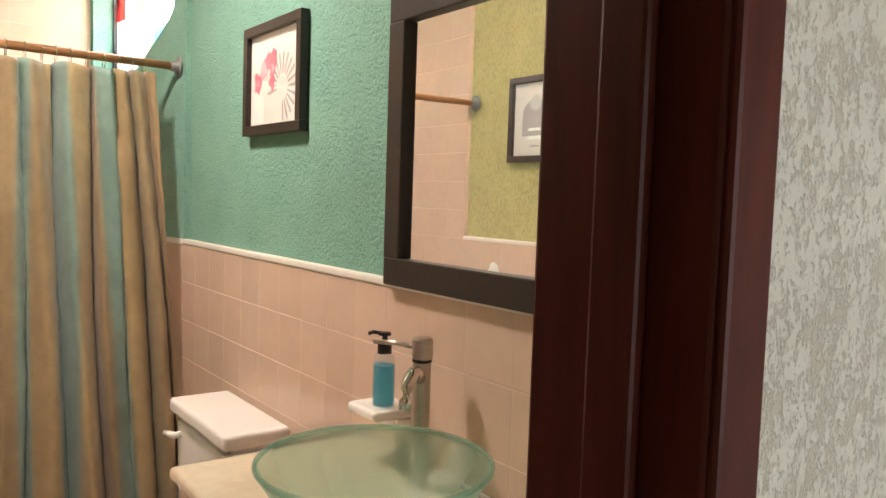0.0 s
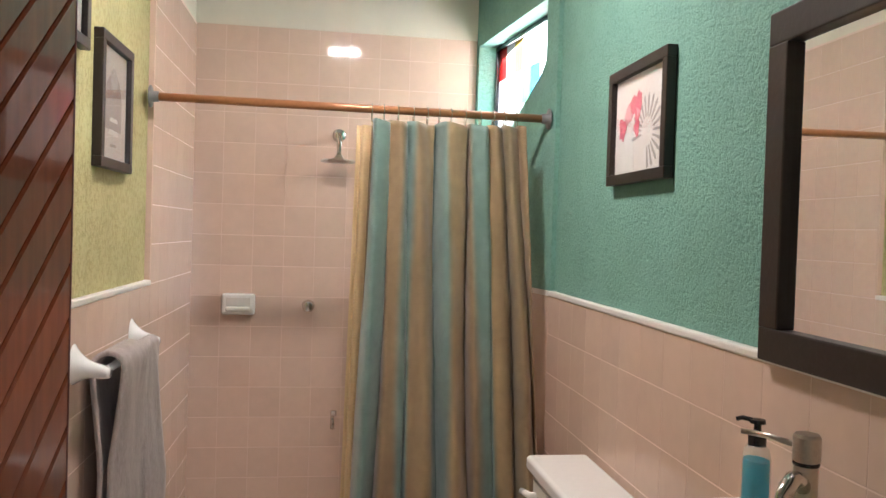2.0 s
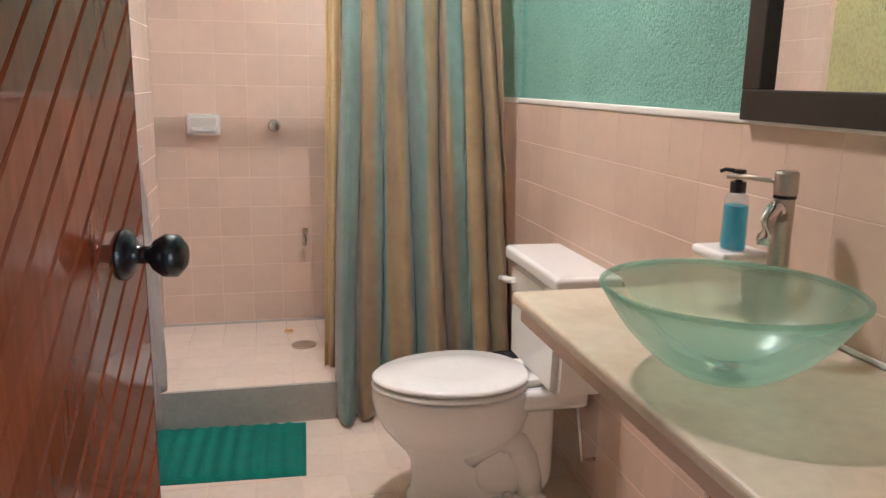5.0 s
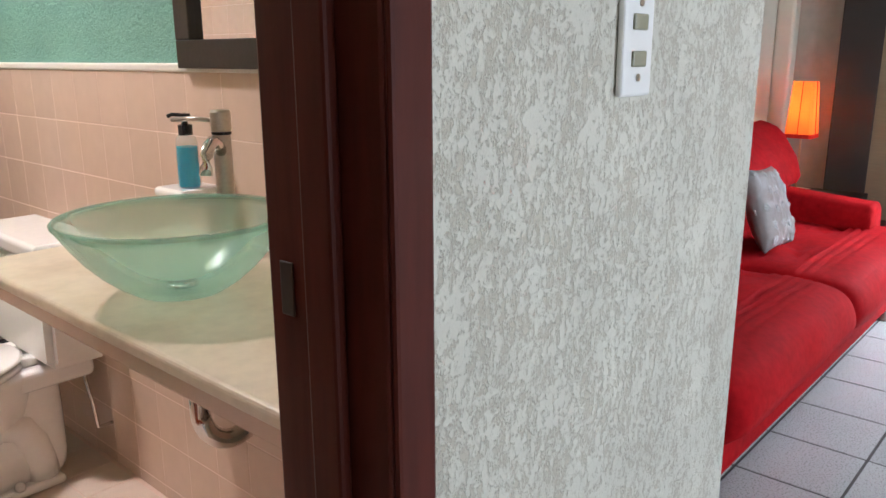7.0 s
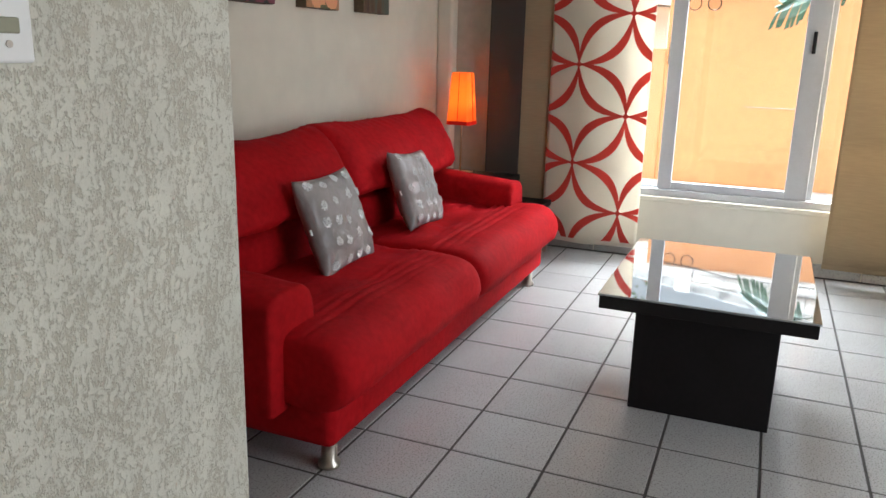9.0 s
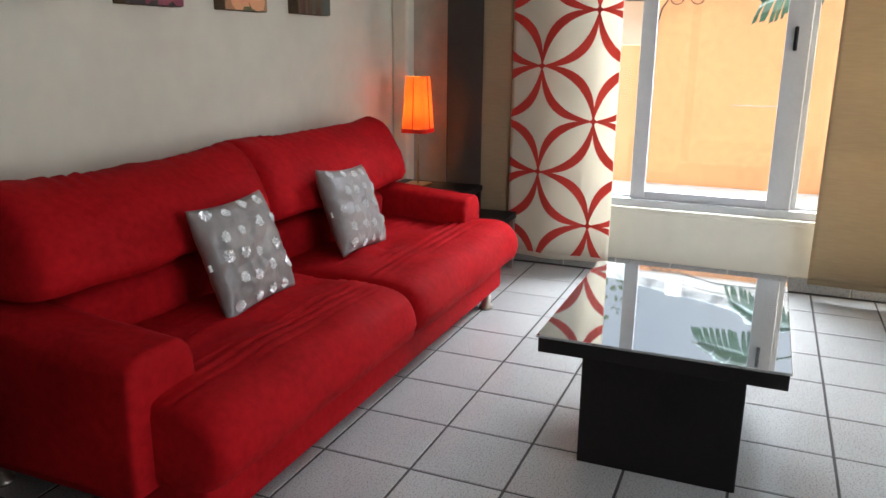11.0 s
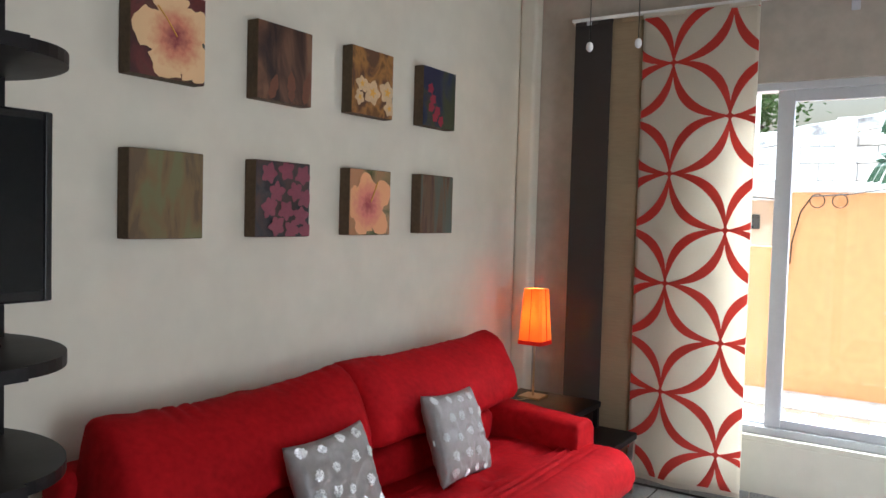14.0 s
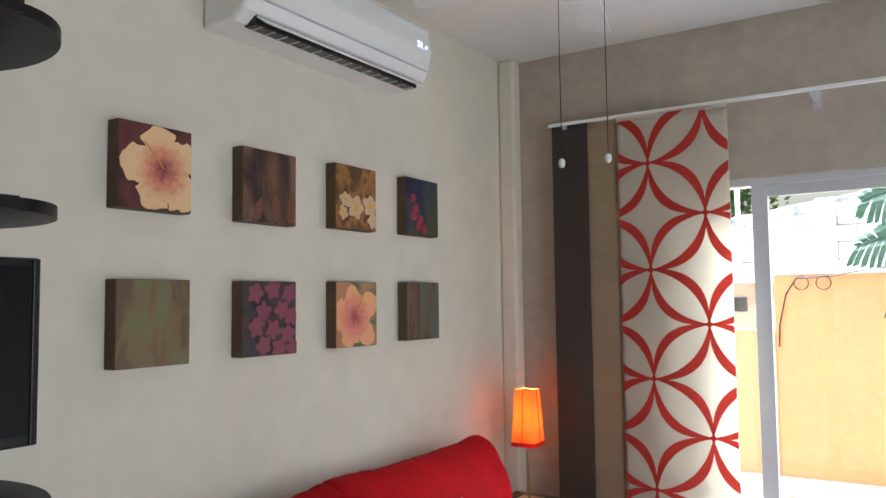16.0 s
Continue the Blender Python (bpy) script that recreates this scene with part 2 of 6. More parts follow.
def frosted(name, color, clear, body=0.5, rough=0.25):
    """Milky or tinted glass: part clear, part scattering, with a gloss."""
    m = bpy.data.materials.new(name)
    m.use_nodes = True
    n, l = m.node_tree.nodes, m.node_tree.links
    b = n["Principled BSDF"]
    b.inputs["Base Color"].default_value = (*color, 1)
    b.inputs["Roughness"].default_value = rough
    tl, tp = n.new("ShaderNodeBsdfTranslucent"), n.new("ShaderNodeBsdfTransparent")
    tl.inputs["Color"].default_value = (*color, 1)
    tp.inputs["Color"].default_value = (*[c ** 0.3 for c in color], 1)
    m1, m2 = n.new("ShaderNodeMixShader"), n.new("ShaderNodeMixShader")
    m1.inputs[0].default_value, m2.inputs[0].default_value = body, clear
    l.new(b.outputs[0], m1.inputs[1])
    l.new(tl.outputs[0], m1.inputs[2])
    l.new(m1.outputs[0], m2.inputs[1])
    l.new(tp.outputs[0], m2.inputs[2])
    gl, lw, m3 = n.new("ShaderNodeBsdfGlossy"), n.new("ShaderNodeLayerWeight"), n.new("ShaderNodeMixShader")
    steep, weak = n.new("ShaderNodeMath"), n.new("ShaderNodeMath")
    steep.operation, weak.operation = "POWER", "MULTIPLY_ADD"
    steep.inputs[1].default_value, weak.inputs[1].default_value, weak.inputs[2].default_value = 5.0, 0.35, 0.035
    gl.inputs["Roughness"].default_value, lw.inputs["Blend"].default_value = rough, 0.5
    l.new(lw.outputs["Facing"], steep.inputs[0])
    l.new(steep.outputs[0], weak.inputs[0])
    l.new(weak.outputs[0], m3.inputs[0])
    l.new(m2.outputs[0], m3.inputs[1])
    l.new(gl.outputs[0], m3.inputs[2])
    l.new(m3.outputs[0], n["Material Output"].inputs["Surface"])
    return m


M_BOWL = frosted("frosted_sea_green_glass", (0.42, 0.70, 0.58), 0.64, 0.5, 0.25)
M_BOWLIN = frosted("polished_glass_inside", (0.86, 0.93, 0.87), 0.96, 0.4, 0.03)
M_RIM = frosted("clear_green_glass_rim", (0.45, 0.72, 0.60), 0.7, 0.5, 0.04)
M_SOAP = frosted("turquoise_liquid_soap", (0.02, 0.52, 0.68), 0.25, 0.6, 0.05)
M_PLASTICCLEAR = frosted("clear_bottle_plastic", (0.80, 0.88, 0.90), 0.85, 0.3, 0.08)
M_MIRROR = material("mirror_silver", (0.92, 0.92, 0.90), 0.0, metal=1.0, var=0.0, bump=0)
M_MIRROR.node_tree.nodes["Principled BSDF"].inputs["Roughness"].default_value = 0.0

# ---- helpers for shapes ----


def finish(bm, name, mat, smooth=False):
    bmesh.ops.recalc_face_normals(bm, faces=bm.faces)
    me = bpy.data.meshes.new(name)
    bm.to_mesh(me)
    bm.free()
    for m in (mat if isinstance(mat, (list, tuple)) else [mat]):
        me.materials.append(m)
    if smooth:
        me.shade_smooth()
    return me


def part(name, bm, mat, parent, label="", smooth=False, kind=""):
    ob = new(name, finish(bm, name, mat, smooth))
    ob.parent = parent
    return tagged(ob, label, kind=kind)


def thing(name, label, category, place=(0, 0, 0), turn=0, group=""):
    ob = new(name)
    ob.matrix_world = pose(*place, 0, 0, turn)
    return tagged(ob, label, category, group)


def solid(name, bm, mat, label, category, smooth=False, kind="", group=""):
    return tagged(new(name, finish(bm, name, mat, smooth)), label, category, group, kind)


def box(bm, lo, hi, bevel=0.0, segs=2):
    lo, hi = Vector(lo), Vector(hi)
    made = bmesh.ops.create_cube(bm, size=1.0)["verts"]
    size = hi - lo
    for v in made:
        v.co = Vector((v.co.x * size.x, v.co.y * size.y, v.co.z * size.z)) + (lo + hi) / 2
    if bevel:
        edges = {e for v in made for e in v.link_edges}
        bmesh.ops.bevel(bm, geom=list(edges), offset=bevel, segments=segs, profile=0.5, affect="EDGES")
    return bm


def boxed(lo, hi, bevel=0.0, segs=2):
    return box(bmesh.new(), lo, hi, bevel, segs)


def lathe(bm, profile, center=(0, 0, 0), axis="z", steps=32, squash=(1, 1), caps=True):
    """Turns (radius, height) pairs round an axis."""
    rings = []
    for r, hgt in profile:
        ring = []
        for k in range(steps):
            a = 2 * math.pi * k / steps
            p = Vector((r * math.cos(a) * squash[0], r * math.sin(a) * squash[1], hgt))
            if axis == "x":
                p = Vector((p.z, p.x, p.y))
            elif axis == "y":
                p = Vector((p.x, p.z, p.y))
            ring.append(bm.verts.new(p + Vector(center)))
        rings.append(ring)
    for a, b in zip(rings, rings[1:]):
        for k in range(steps):
            bm.faces.new((a[k], a[(k + 1) % steps], b[(k + 1) % steps], b[k]))
    for ring in (rings[0], rings[-1]) if caps else ():
        if (ring[0].co - ring[steps // 2].co).length > 1e-5:
            bm.faces.new(ring)
    return bm


def tube(bm, points, radius, steps=10):
    """A round bar along points."""
    pts = [Vector(p) for p in points]
    rings = []
    for k, p in enumerate(pts):
        d = (pts[min(k + 1, len(pts) - 1)] - pts[max(k - 1, 0)]).normalized()
        side = d.cross(Vector((0, 0, 1)) if abs(d.z) < 0.9 else Vector((1, 0, 0))).normalized()
        up = side.cross(d)
        rings.append([bm.verts.new(p + radius * (math.cos(2 * math.pi * j / steps) * side + math.sin(2 * math.pi * j / steps) * up)) for j in range(steps)])
    for a, b in zip(rings, rings[1:]):
        for j in range(steps):
            bm.faces.new((a[j], a[(j + 1) % steps], b[(j + 1) % steps], b[j]))
    bm.faces.new(rings[0])
    bm.faces.new(rings[-1])
    return bm


def sweep(bm, rows):
    """Joins equally long rows of points into a skin; closes nothing."""
    grid = [[bm.verts.new(p) for p in row] for row in rows]
    for a, b in zip(grid, grid[1:]):
        for k in range(len(a) - 1):
            bm.faces.new((a[k], a[k + 1], b[k + 1], b[k]))
    return bm


def prism(bm, outline, lo, hi, axis):
    """Pushes a flat outline from lo to hi along an axis."""
    def at(p, v):
        return {"x": (v, p[0], p[1]), "y": (p[0], v, p[1]), "z": (p[0], p[1], v)}[axis]
    a = [bm.verts.new(at(p, lo)) for p in outline]
    b = [bm.verts.new(at(p, hi)) for p in outline]
    bm.faces.new(a)
    bm.faces.new(b[::-1])
    for k in range(len(a)):
        bm.faces.new((a[k], a[(k + 1) % len(a)], b[(k + 1) % len(b)], b[k]))
    return bm


def plump(bm, center, size, power=4.0, rings=20, steps=36, sag=0.0, ripple=0.0, seed=0.0, shear=0.0):
    """A stuffed rounded block: a superellipsoid with soft ripples; shear leans it back along y."""
    sx, sy, sz = (s / 2 for s in size)

    def spow(v, e):
        return math.copysign(abs(v) ** e, v)
    e = 2.0 / power
    rows = []
    for i in range(rings + 1):
        phi = -math.pi / 2 + math.pi * i / rings
        row = []
        for j in range(steps):
            th = 2 * math.pi * j / steps
            p = Vector((sx * spow(math.cos(phi), e) * spow(math.cos(th), e), sy * spow(math.cos(phi), e) * spow(math.sin(th), e), sz * spow(math.sin(phi), e)))
            if ripple:
                q = noise.noise(Vector((p.x * 7 + seed, p.y * 9, p.z * 5))) + 0.5 * noise.noise(Vector((p.x * 17, p.y * 19 + seed, p.z * 13)))
                p *= 1 + ripple * q
            if sag:
                p.z -= sag * (1 - (p.x / sx) ** 2) * (1 - (p.y / sy) ** 2) * (1 if p.z > 0 else 0)
            p.y += shear * p.z
            row.append(bm.verts.new(p + Vector(center)))
        rows.append(row)
    for a, b in zip(rows, rows[1:]):
        for j in range(steps):
            bm.faces.new((a[j], a[(j + 1) % steps], b[(j + 1) % steps], b[j]))
    bmesh.ops.remove_doubles(bm, verts=bm.verts, dist=1e-5)
    return bm


# ---- large structure ----
H = 3.10
LX, RX, BY, NY = -0.135, 1.355, 4.475, 0.95
WX, SY, GY, CX = 5.40, 2.065, 0.79, 1.555
WAINS = 1.232


def structure(name, bm, mat, label, category="wall"):
    return solid(name, bm, mat, label, category, kind="structure")


structure("floor", boxed((-1.7, -2.75, -0.12), (WX + 0.25, GY + 0.05, -0.0018)), M_DGROUT, "dark grout bed under speckled grey floor tiles", "floor")
structure("floor_living_recess", boxed((CX, GY + 0.05, -0.12), (WX + 0.25, SY, -0.0018)), M_DGROUT, "dark grout bed under tiles beneath the sofa", "floor")
structure("floor_bathroom", boxed((LX - 0.15, GY + 0.05, -0.12), (CX, BY + 0.1, -0.0015)), M_GROUT, "pale grout bed under cream bathroom tiles", "floor")
structure("ceiling", boxed((-1.9, -2.95, H), (WX + 0.25, BY + 0.3, H + 0.15)), M_CEIL, "white painted concrete ceiling", "ceiling")
# wall with the bathroom door: grey stucco on the hall side
DL, DR, DH = -0.045, 0.795, 2.08
bm = bmesh.new()
box(bm, (DR + 0.02, GY, -0.02), (CX, NY, H), 0.006)
w = structure("wall_door_side", bm, M_GREY, "pale grey stucco wall with rough vertical streaks beside the bathroom door")
structure("wall_door_hinge_side", boxed((-1.7, GY, -0.02), (DL - 0.02, NY, H)), M_GREY, "pale grey stucco wall on the hinge side")
structure("wall_over_door", boxed((DL - 0.02, GY, DH + 0.02), (DR + 0.02, NY, H)), M_GREY, "pale grey stucco over the bathroom door")
structure("wall_mirror_side", boxed((RX + 0.02, NY, WAINS - 0.01), (CX, 3.50, H)), M_TEAL, "green rough stucco wall above pink tiles")
structure("wall_mirror_side_lower", boxed((RX + 0.0006, NY, -0.1), (CX, 3.50, WAINS - 0.01)), M_GROUT, "grout bed behind pink wall tiles")
structure("wall_living_return", boxed((CX, NY, -0.02), (CX + 0.012, SY, H)), M_PLASTER, "warm white plaster return wall beside the sofa")
structure("wall_sofa", boxed((CX, SY, -0.02), (WX + 0.25, SY + 0.15, H)), M_PLASTER, "warm white smooth plaster wall behind the sofa")
bm = boxed((5.30, 1.955, 0), (WX, SY, H), 0.02, 3)
structure("column_corner", bm, M_PLASTER, "plastered pipe casing in the room corner", "column")
# window wall with its opening
WY0, WY1, WZ0, WZ1 = -1.75, 0.80, 0.385, 2.235
structure("wall_window_sill_part", boxed((WX, -2.75, -0.02), (WX + 0.16, SY, WZ0)), M_PLASTER, "plastered wall under the window")
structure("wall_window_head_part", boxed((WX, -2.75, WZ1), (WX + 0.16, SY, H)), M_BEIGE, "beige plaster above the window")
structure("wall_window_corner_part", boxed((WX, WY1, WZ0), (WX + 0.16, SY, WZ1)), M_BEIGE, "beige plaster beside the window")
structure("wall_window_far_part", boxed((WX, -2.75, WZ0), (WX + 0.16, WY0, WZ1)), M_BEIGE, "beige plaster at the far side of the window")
# closing walls out of view, with an assumed opening added to let fill daylight in
structure("wall_entrance_left", boxed((-1.7, -2.75, -0.02), (0.9, -2.6, H)), M_PLASTER, "plain plaster wall beside the assumed opening")
structure("wall_entrance_right", boxed((3.1, -2.75, -0.02), (WX, -2.6, H)), M_PLASTER, "plain plaster wall beside the assumed opening")
structure("wall_entrance_head", boxed((0.9, -2.75, 2.2), (3.1, -2.6, H)), M_PLASTER, "plain plaster wall over the assumed opening")
structure("wall_hall_end", boxed((-1.85, -2.75, -0.02), (-1.7, NY, H)), M_PLASTER, "plain plaster wall closing the hall")
# bathroom walls
structure("wall_towel_side", boxed((LX - 0.15, NY, WAINS - 0.01), (LX - 0.02, 3.64, H)), M_LIME, "lime green rough stucco wall above tiles")
structure("wall_towel_side_lower", boxed((LX - 0.15, NY, -0.1), (LX - 0.0006, BY, WAINS - 0.01)), M_GROUT, "grout bed behind pink wall tiles")
structure("wall_shower_side_upper", boxed((LX - 0.15, 3.64, WAINS - 0.01), (LX - 0.0006, BY, 2.41)), M_GROUT, "grout bed behind pink shower tiles")
structure("wall_shower_side_plaster", boxed((LX - 0.15, 3.64, 2.41), (LX - 0.004, BY, H)), M_PLASTER, "cream plaster above the shower tiles")
structure("wall_shower_back", boxed((LX - 0.15, BY + 0.0006, -0.1), (CX, BY + 0.15, 2.41)), M_GROUT, "grout bed behind pink shower tiles")
structure("wall_shower_back_plaster", boxed((LX - 0.15, BY - 0.004, 2.41), (CX, BY + 0.15, H)), M_PLASTER, "cream plaster above the shower tiles")
# shower side of the mirror wall, turned slightly inwards, with a splayed window opening
ex, ey = 1.225 - 1.355, 4.475 - 3.50


def slanted(y, z, out=0.0):
    k = (y - 3.50) / ey
    return Vector((RX + ex * k + out, y, z))


def slanted_slab(bm, outline, thick):
    front = [bm.verts.new(slanted(y, z)) for y, z in outline]
    back = [bm.verts.new(slanted(y, z, thick)) for y, z in outline]
    bm.faces.new(front)
    bm.faces.new(back[::-1])
    for k in range(len(front)):
        bm.faces.new((front[k], front[(k + 1) % len(front)], back[(k + 1) % len(back)], back[k]))


bm = bmesh.new()
slanted_slab(bm, [(3.49, WAINS - 0.01), (4.48, WAINS - 0.01), (4.48, 1.72), (4.34, 1.72), (3.64, 2.09), (3.60, 2.13), (3.49, 2.13)], 0.20)
slanted_slab(bm, [(3.49, 2.13), (3.60, 2.13), (3.60, 2.375), (3.49, 2.375)], 0.20)
slanted_slab(bm, [(3.49, 2.375), (4.48, 2.375), (4.48, H), (3.49, H)], 0.20)
slanted_slab(bm, [(4.44, 1.72), (4.48, 1.72), (4.48, 2.375), (4.44, 2.375)], 0.20)
structure("wall_shower_window", bm, M_TEAL, "green plaster wall with a slanted shower window opening")
bm = bmesh.new()
slanted_slab(bm, [(3.49, -0.1), (4.48, -0.1), (4.48, WAINS - 0.01), (3.49, WAINS - 0.01)], 0.19)
structure("wall_shower_window_lower", bm, M_PINK, "pink tiled wall of the shower behind the curtain")
# shower tray floor and curb
bm = prism(bmesh.new(), [(3.376, -0.02), (BY + 0.012, -0.02), (BY + 0.012, 0.072), (3.46, 0.140), (3.376, 0.150)], LX - 0.012, RX + 0.02, "x")
structure("shower_platform", bm, M_CURB, "raised grey cement shower platform with a curb", "shower")
structure("floor_shower", prism(bmesh.new(), [(3.378, 0.10), (BY + 0.001, 0.03), (BY + 0.001, 0.0714), (3.378, 0.1474)], LX - 0.001, RX + 0.01, "x"), M_GROUT, "pale grout bed of the sloping shower floor", "floor")
# trims
for nm, lo, hi in (("trim_mirror_side", (RX - 0.004, NY, WAINS - 0.016), (RX + 0.022, 3.50, WAINS + 0.004)), ("trim_towel_side", (LX - 0.022, NY, WAINS - 0.016), (LX + 0.004, 3.64, WAINS + 0.004))):
    structure(nm, boxed(lo, hi, 0.005), M_WHITETRIM, "white grouted edge on top of the tiles", "trim")
structure("trim_shower_tile_edge", boxed((LX - 0.022, 3.632, WAINS), (LX + 0.002, 3.646, 2.41), 0.003), M_PINK, "pale edge of the shower tiles", "trim")
bm = bmesh.new()
slanted_slab(bm, [(3.50, WAINS - 0.016), (4.47, WAINS - 0.016), (4.47, WAINS + 0.004), (3.50, WAINS + 0.004)], -0.006)
structure("trim_shower_window", bm, M_WHITETRIM, "white grouted edge on top of the shower tiles", "trim")

# door frame (casing and lining)
frame_thing = tagged(new("door_frame"), "dark mahogany door frame with moulded casing and stop", "door frame", kind="structure")
for nm, lo, hi in (("lining_right", (DR, GY - 0.003, 0), (DR + 0.024, NY - 0.008, DH)), ("lining_left", (DL - 0.024, GY - 0.003, 0), (DL, NY - 0.008, DH)), ("lining_top", (DL - 0.024, GY - 0.003, DH), (DR + 0.024, NY - 0.008, DH + 0.024)),
                   ("stop_right", (DR - 0.014, GY + 0.045, 0), (DR, GY + 0.085, DH)), ("stop_left", (DL, GY + 0.045, 0), (DL + 0.014, GY + 0.085, DH)),
                   ("casing_right", (DR + 0.002, GY - 0.010, 0), (DR + 0.048, GY - 0.001, DH + 0.03)), ("casing_left", (DL - 0.06, GY - 0.010, 0), (DL - 0.002, GY - 0.001, DH + 0.03)),
                   ("casing_top", (DL - 0.06, GY - 0.011, DH + 0.002), (DR + 0.06, GY - 0.001, DH + 0.06))):
    part(nm.rsplit("_", 1)[0] if nm[0] != "l" else "lining", boxed(lo, hi, 0.004), M_MAHOG, frame_thing)
part("strike_plate", boxed((DR - 0.0025, NY - 0.046, 1.025), (DR - 0.0005, NY - 0.028, 1.075), 0.001), M_ESPRESSO, frame_thing, "dark metal strike plate")

# windows
win = tagged(new("window_1"), "pale aluminium sliding window with three glass panes", "window", kind="structure")
FX = WX + 0.045


def bar(nm, y0, y1, z0, z1, x0=FX, x1=FX + 0.05):
    part(nm, boxed((x0, y0, z0), (x1, y1, z1), 0.004), M_ALU, win)


bar("window_frame", WY0, WY1, WZ0, WZ0 + 0.045, FX - 0.02, FX + 0.08)
bar("window_frame", WY0, WY1, WZ1 - 0.04, WZ1, FX - 0.02, FX + 0.08)
bar("window_frame", WY1 - 0.03, WY1, WZ0 + 0.045, WZ1 - 0.04, FX - 0.02, FX + 0.08)
bar("window_frame", WY0, WY0 + 0.03, WZ0 + 0.045, WZ1 - 0.04, FX - 0.02, FX + 0.08)
for y0, y1, x0 in ((0.53, 0.612, 0.0), (-0.235, -0.115, 0.0), (-0.265, -0.225, 0.035)):
    bar("mullion", y0, y1, WZ0 + 0.045, WZ1 - 0.04, FX + x0 - 0.004, FX + x0 + 0.03)
bar("sash_rail", -0.115, 0.53, WZ0 + 0.045, 0.478, FX - 0.004, FX + 0.026)
bar("sash_rail", -0.115, 0.53, 2.135, WZ1 - 0.04, FX - 0.004, FX + 0.026)
bar("track_lip", WY0 + 0.03, WY1 - 0.03, WZ0 + 0.045, WZ0 + 0.058, FX + 0.032, FX + 0.036)
part("window_latch", boxed((FX - 0.022, -0.175, 1.26), (FX - 0.004, -0.155, 1.38), 0.004), M_BLACK, win, "black window latch")
for y0, y1, x0 in ((-0.115, 0.53, 0.008), (0.612, WY1 - 0.03, 0.045), (WY0 + 0.03, -0.235, 0.045)):
    ob = part("pane", boxed((FX + x0, y0, WZ0 + 0.05), (FX + x0 + 0.005, y1, WZ1 - 0.045)), M_GLASS, win)
    ob.visible_shadow = False
structure("window_sill", boxed((WX - 0.012, WY0, WZ0 - 0.03), (WX + 0.025, WY1, WZ0 + 0.002), 0.006), M_PLASTER, "plastered sill under the sliding window", "window sill")

# ---- living room ----
# sofa
sofa = thing("sofa", "bright red velvet two-seat sofa with loose back cushions and steel feet", "sofa")
part("base", boxed((2.315, 1.080, 0.085), (4.555, 1.97, 0.285), 0.03, 3), M_RED, sofa, smooth=True)
part("back_frame", boxed((2.30, 1.83, 0.27), (4.60, 1.985, 0.76), 0.05, 4), M_RED, sofa, smooth=True)
for x0, x1 in ((2.225, 2.46), (4.385, 4.60)):
    # padded arm with a rounded top, rising a little towards the back
    rows, xm, half = [], (x0 + x1) / 2, (x1 - x0) / 2
    for k in range(19):
        y = 1.222 + (1.95 - 1.222) * max(0.0, (k - 4) / 14)
        swell = (0.90, 0.955, 0.985, 0.997, 1.0)[min(k, 4)]
        y -= (0.0, -0.003, -0.009, -0.018, -0.030)[min(k, 4)] if k < 5 else -0.030
        top = 0.555 + 0.055 * max(0.0, (k - 4) / 14) - 0.035 * (1 - swell) / 0.1
        ring = [Vector((xm + half * swell, y, 0.2)), Vector((xm + half * swell, y, 0.33))]
        for j in range(21):
            a = math.pi * j / 20
            wob = 0.005 * noise.noise(Vector((x0 * 5, y * 9, a * 3)))
            ring.append(Vector((xm + (half * swell + wob) * abs(math.cos(a)) ** 0.55 * math.copysign(1, math.cos(a)), y, top - 0.095 + (0.095 + wob) * math.sin(a) ** 0.7)))
        rows.append(ring + [Vector((xm - half * swell, y, 0.33)), Vector((xm - half * swell, y, 0.2))])
    bm = sweep(bmesh.new(), rows)
    bm.verts.ensure_lookup_table()
    bm.faces.new([bm.verts[k] for k in range(len(rows[0]))])
    part("armrest", bm, M_RED, sofa, smooth=True)
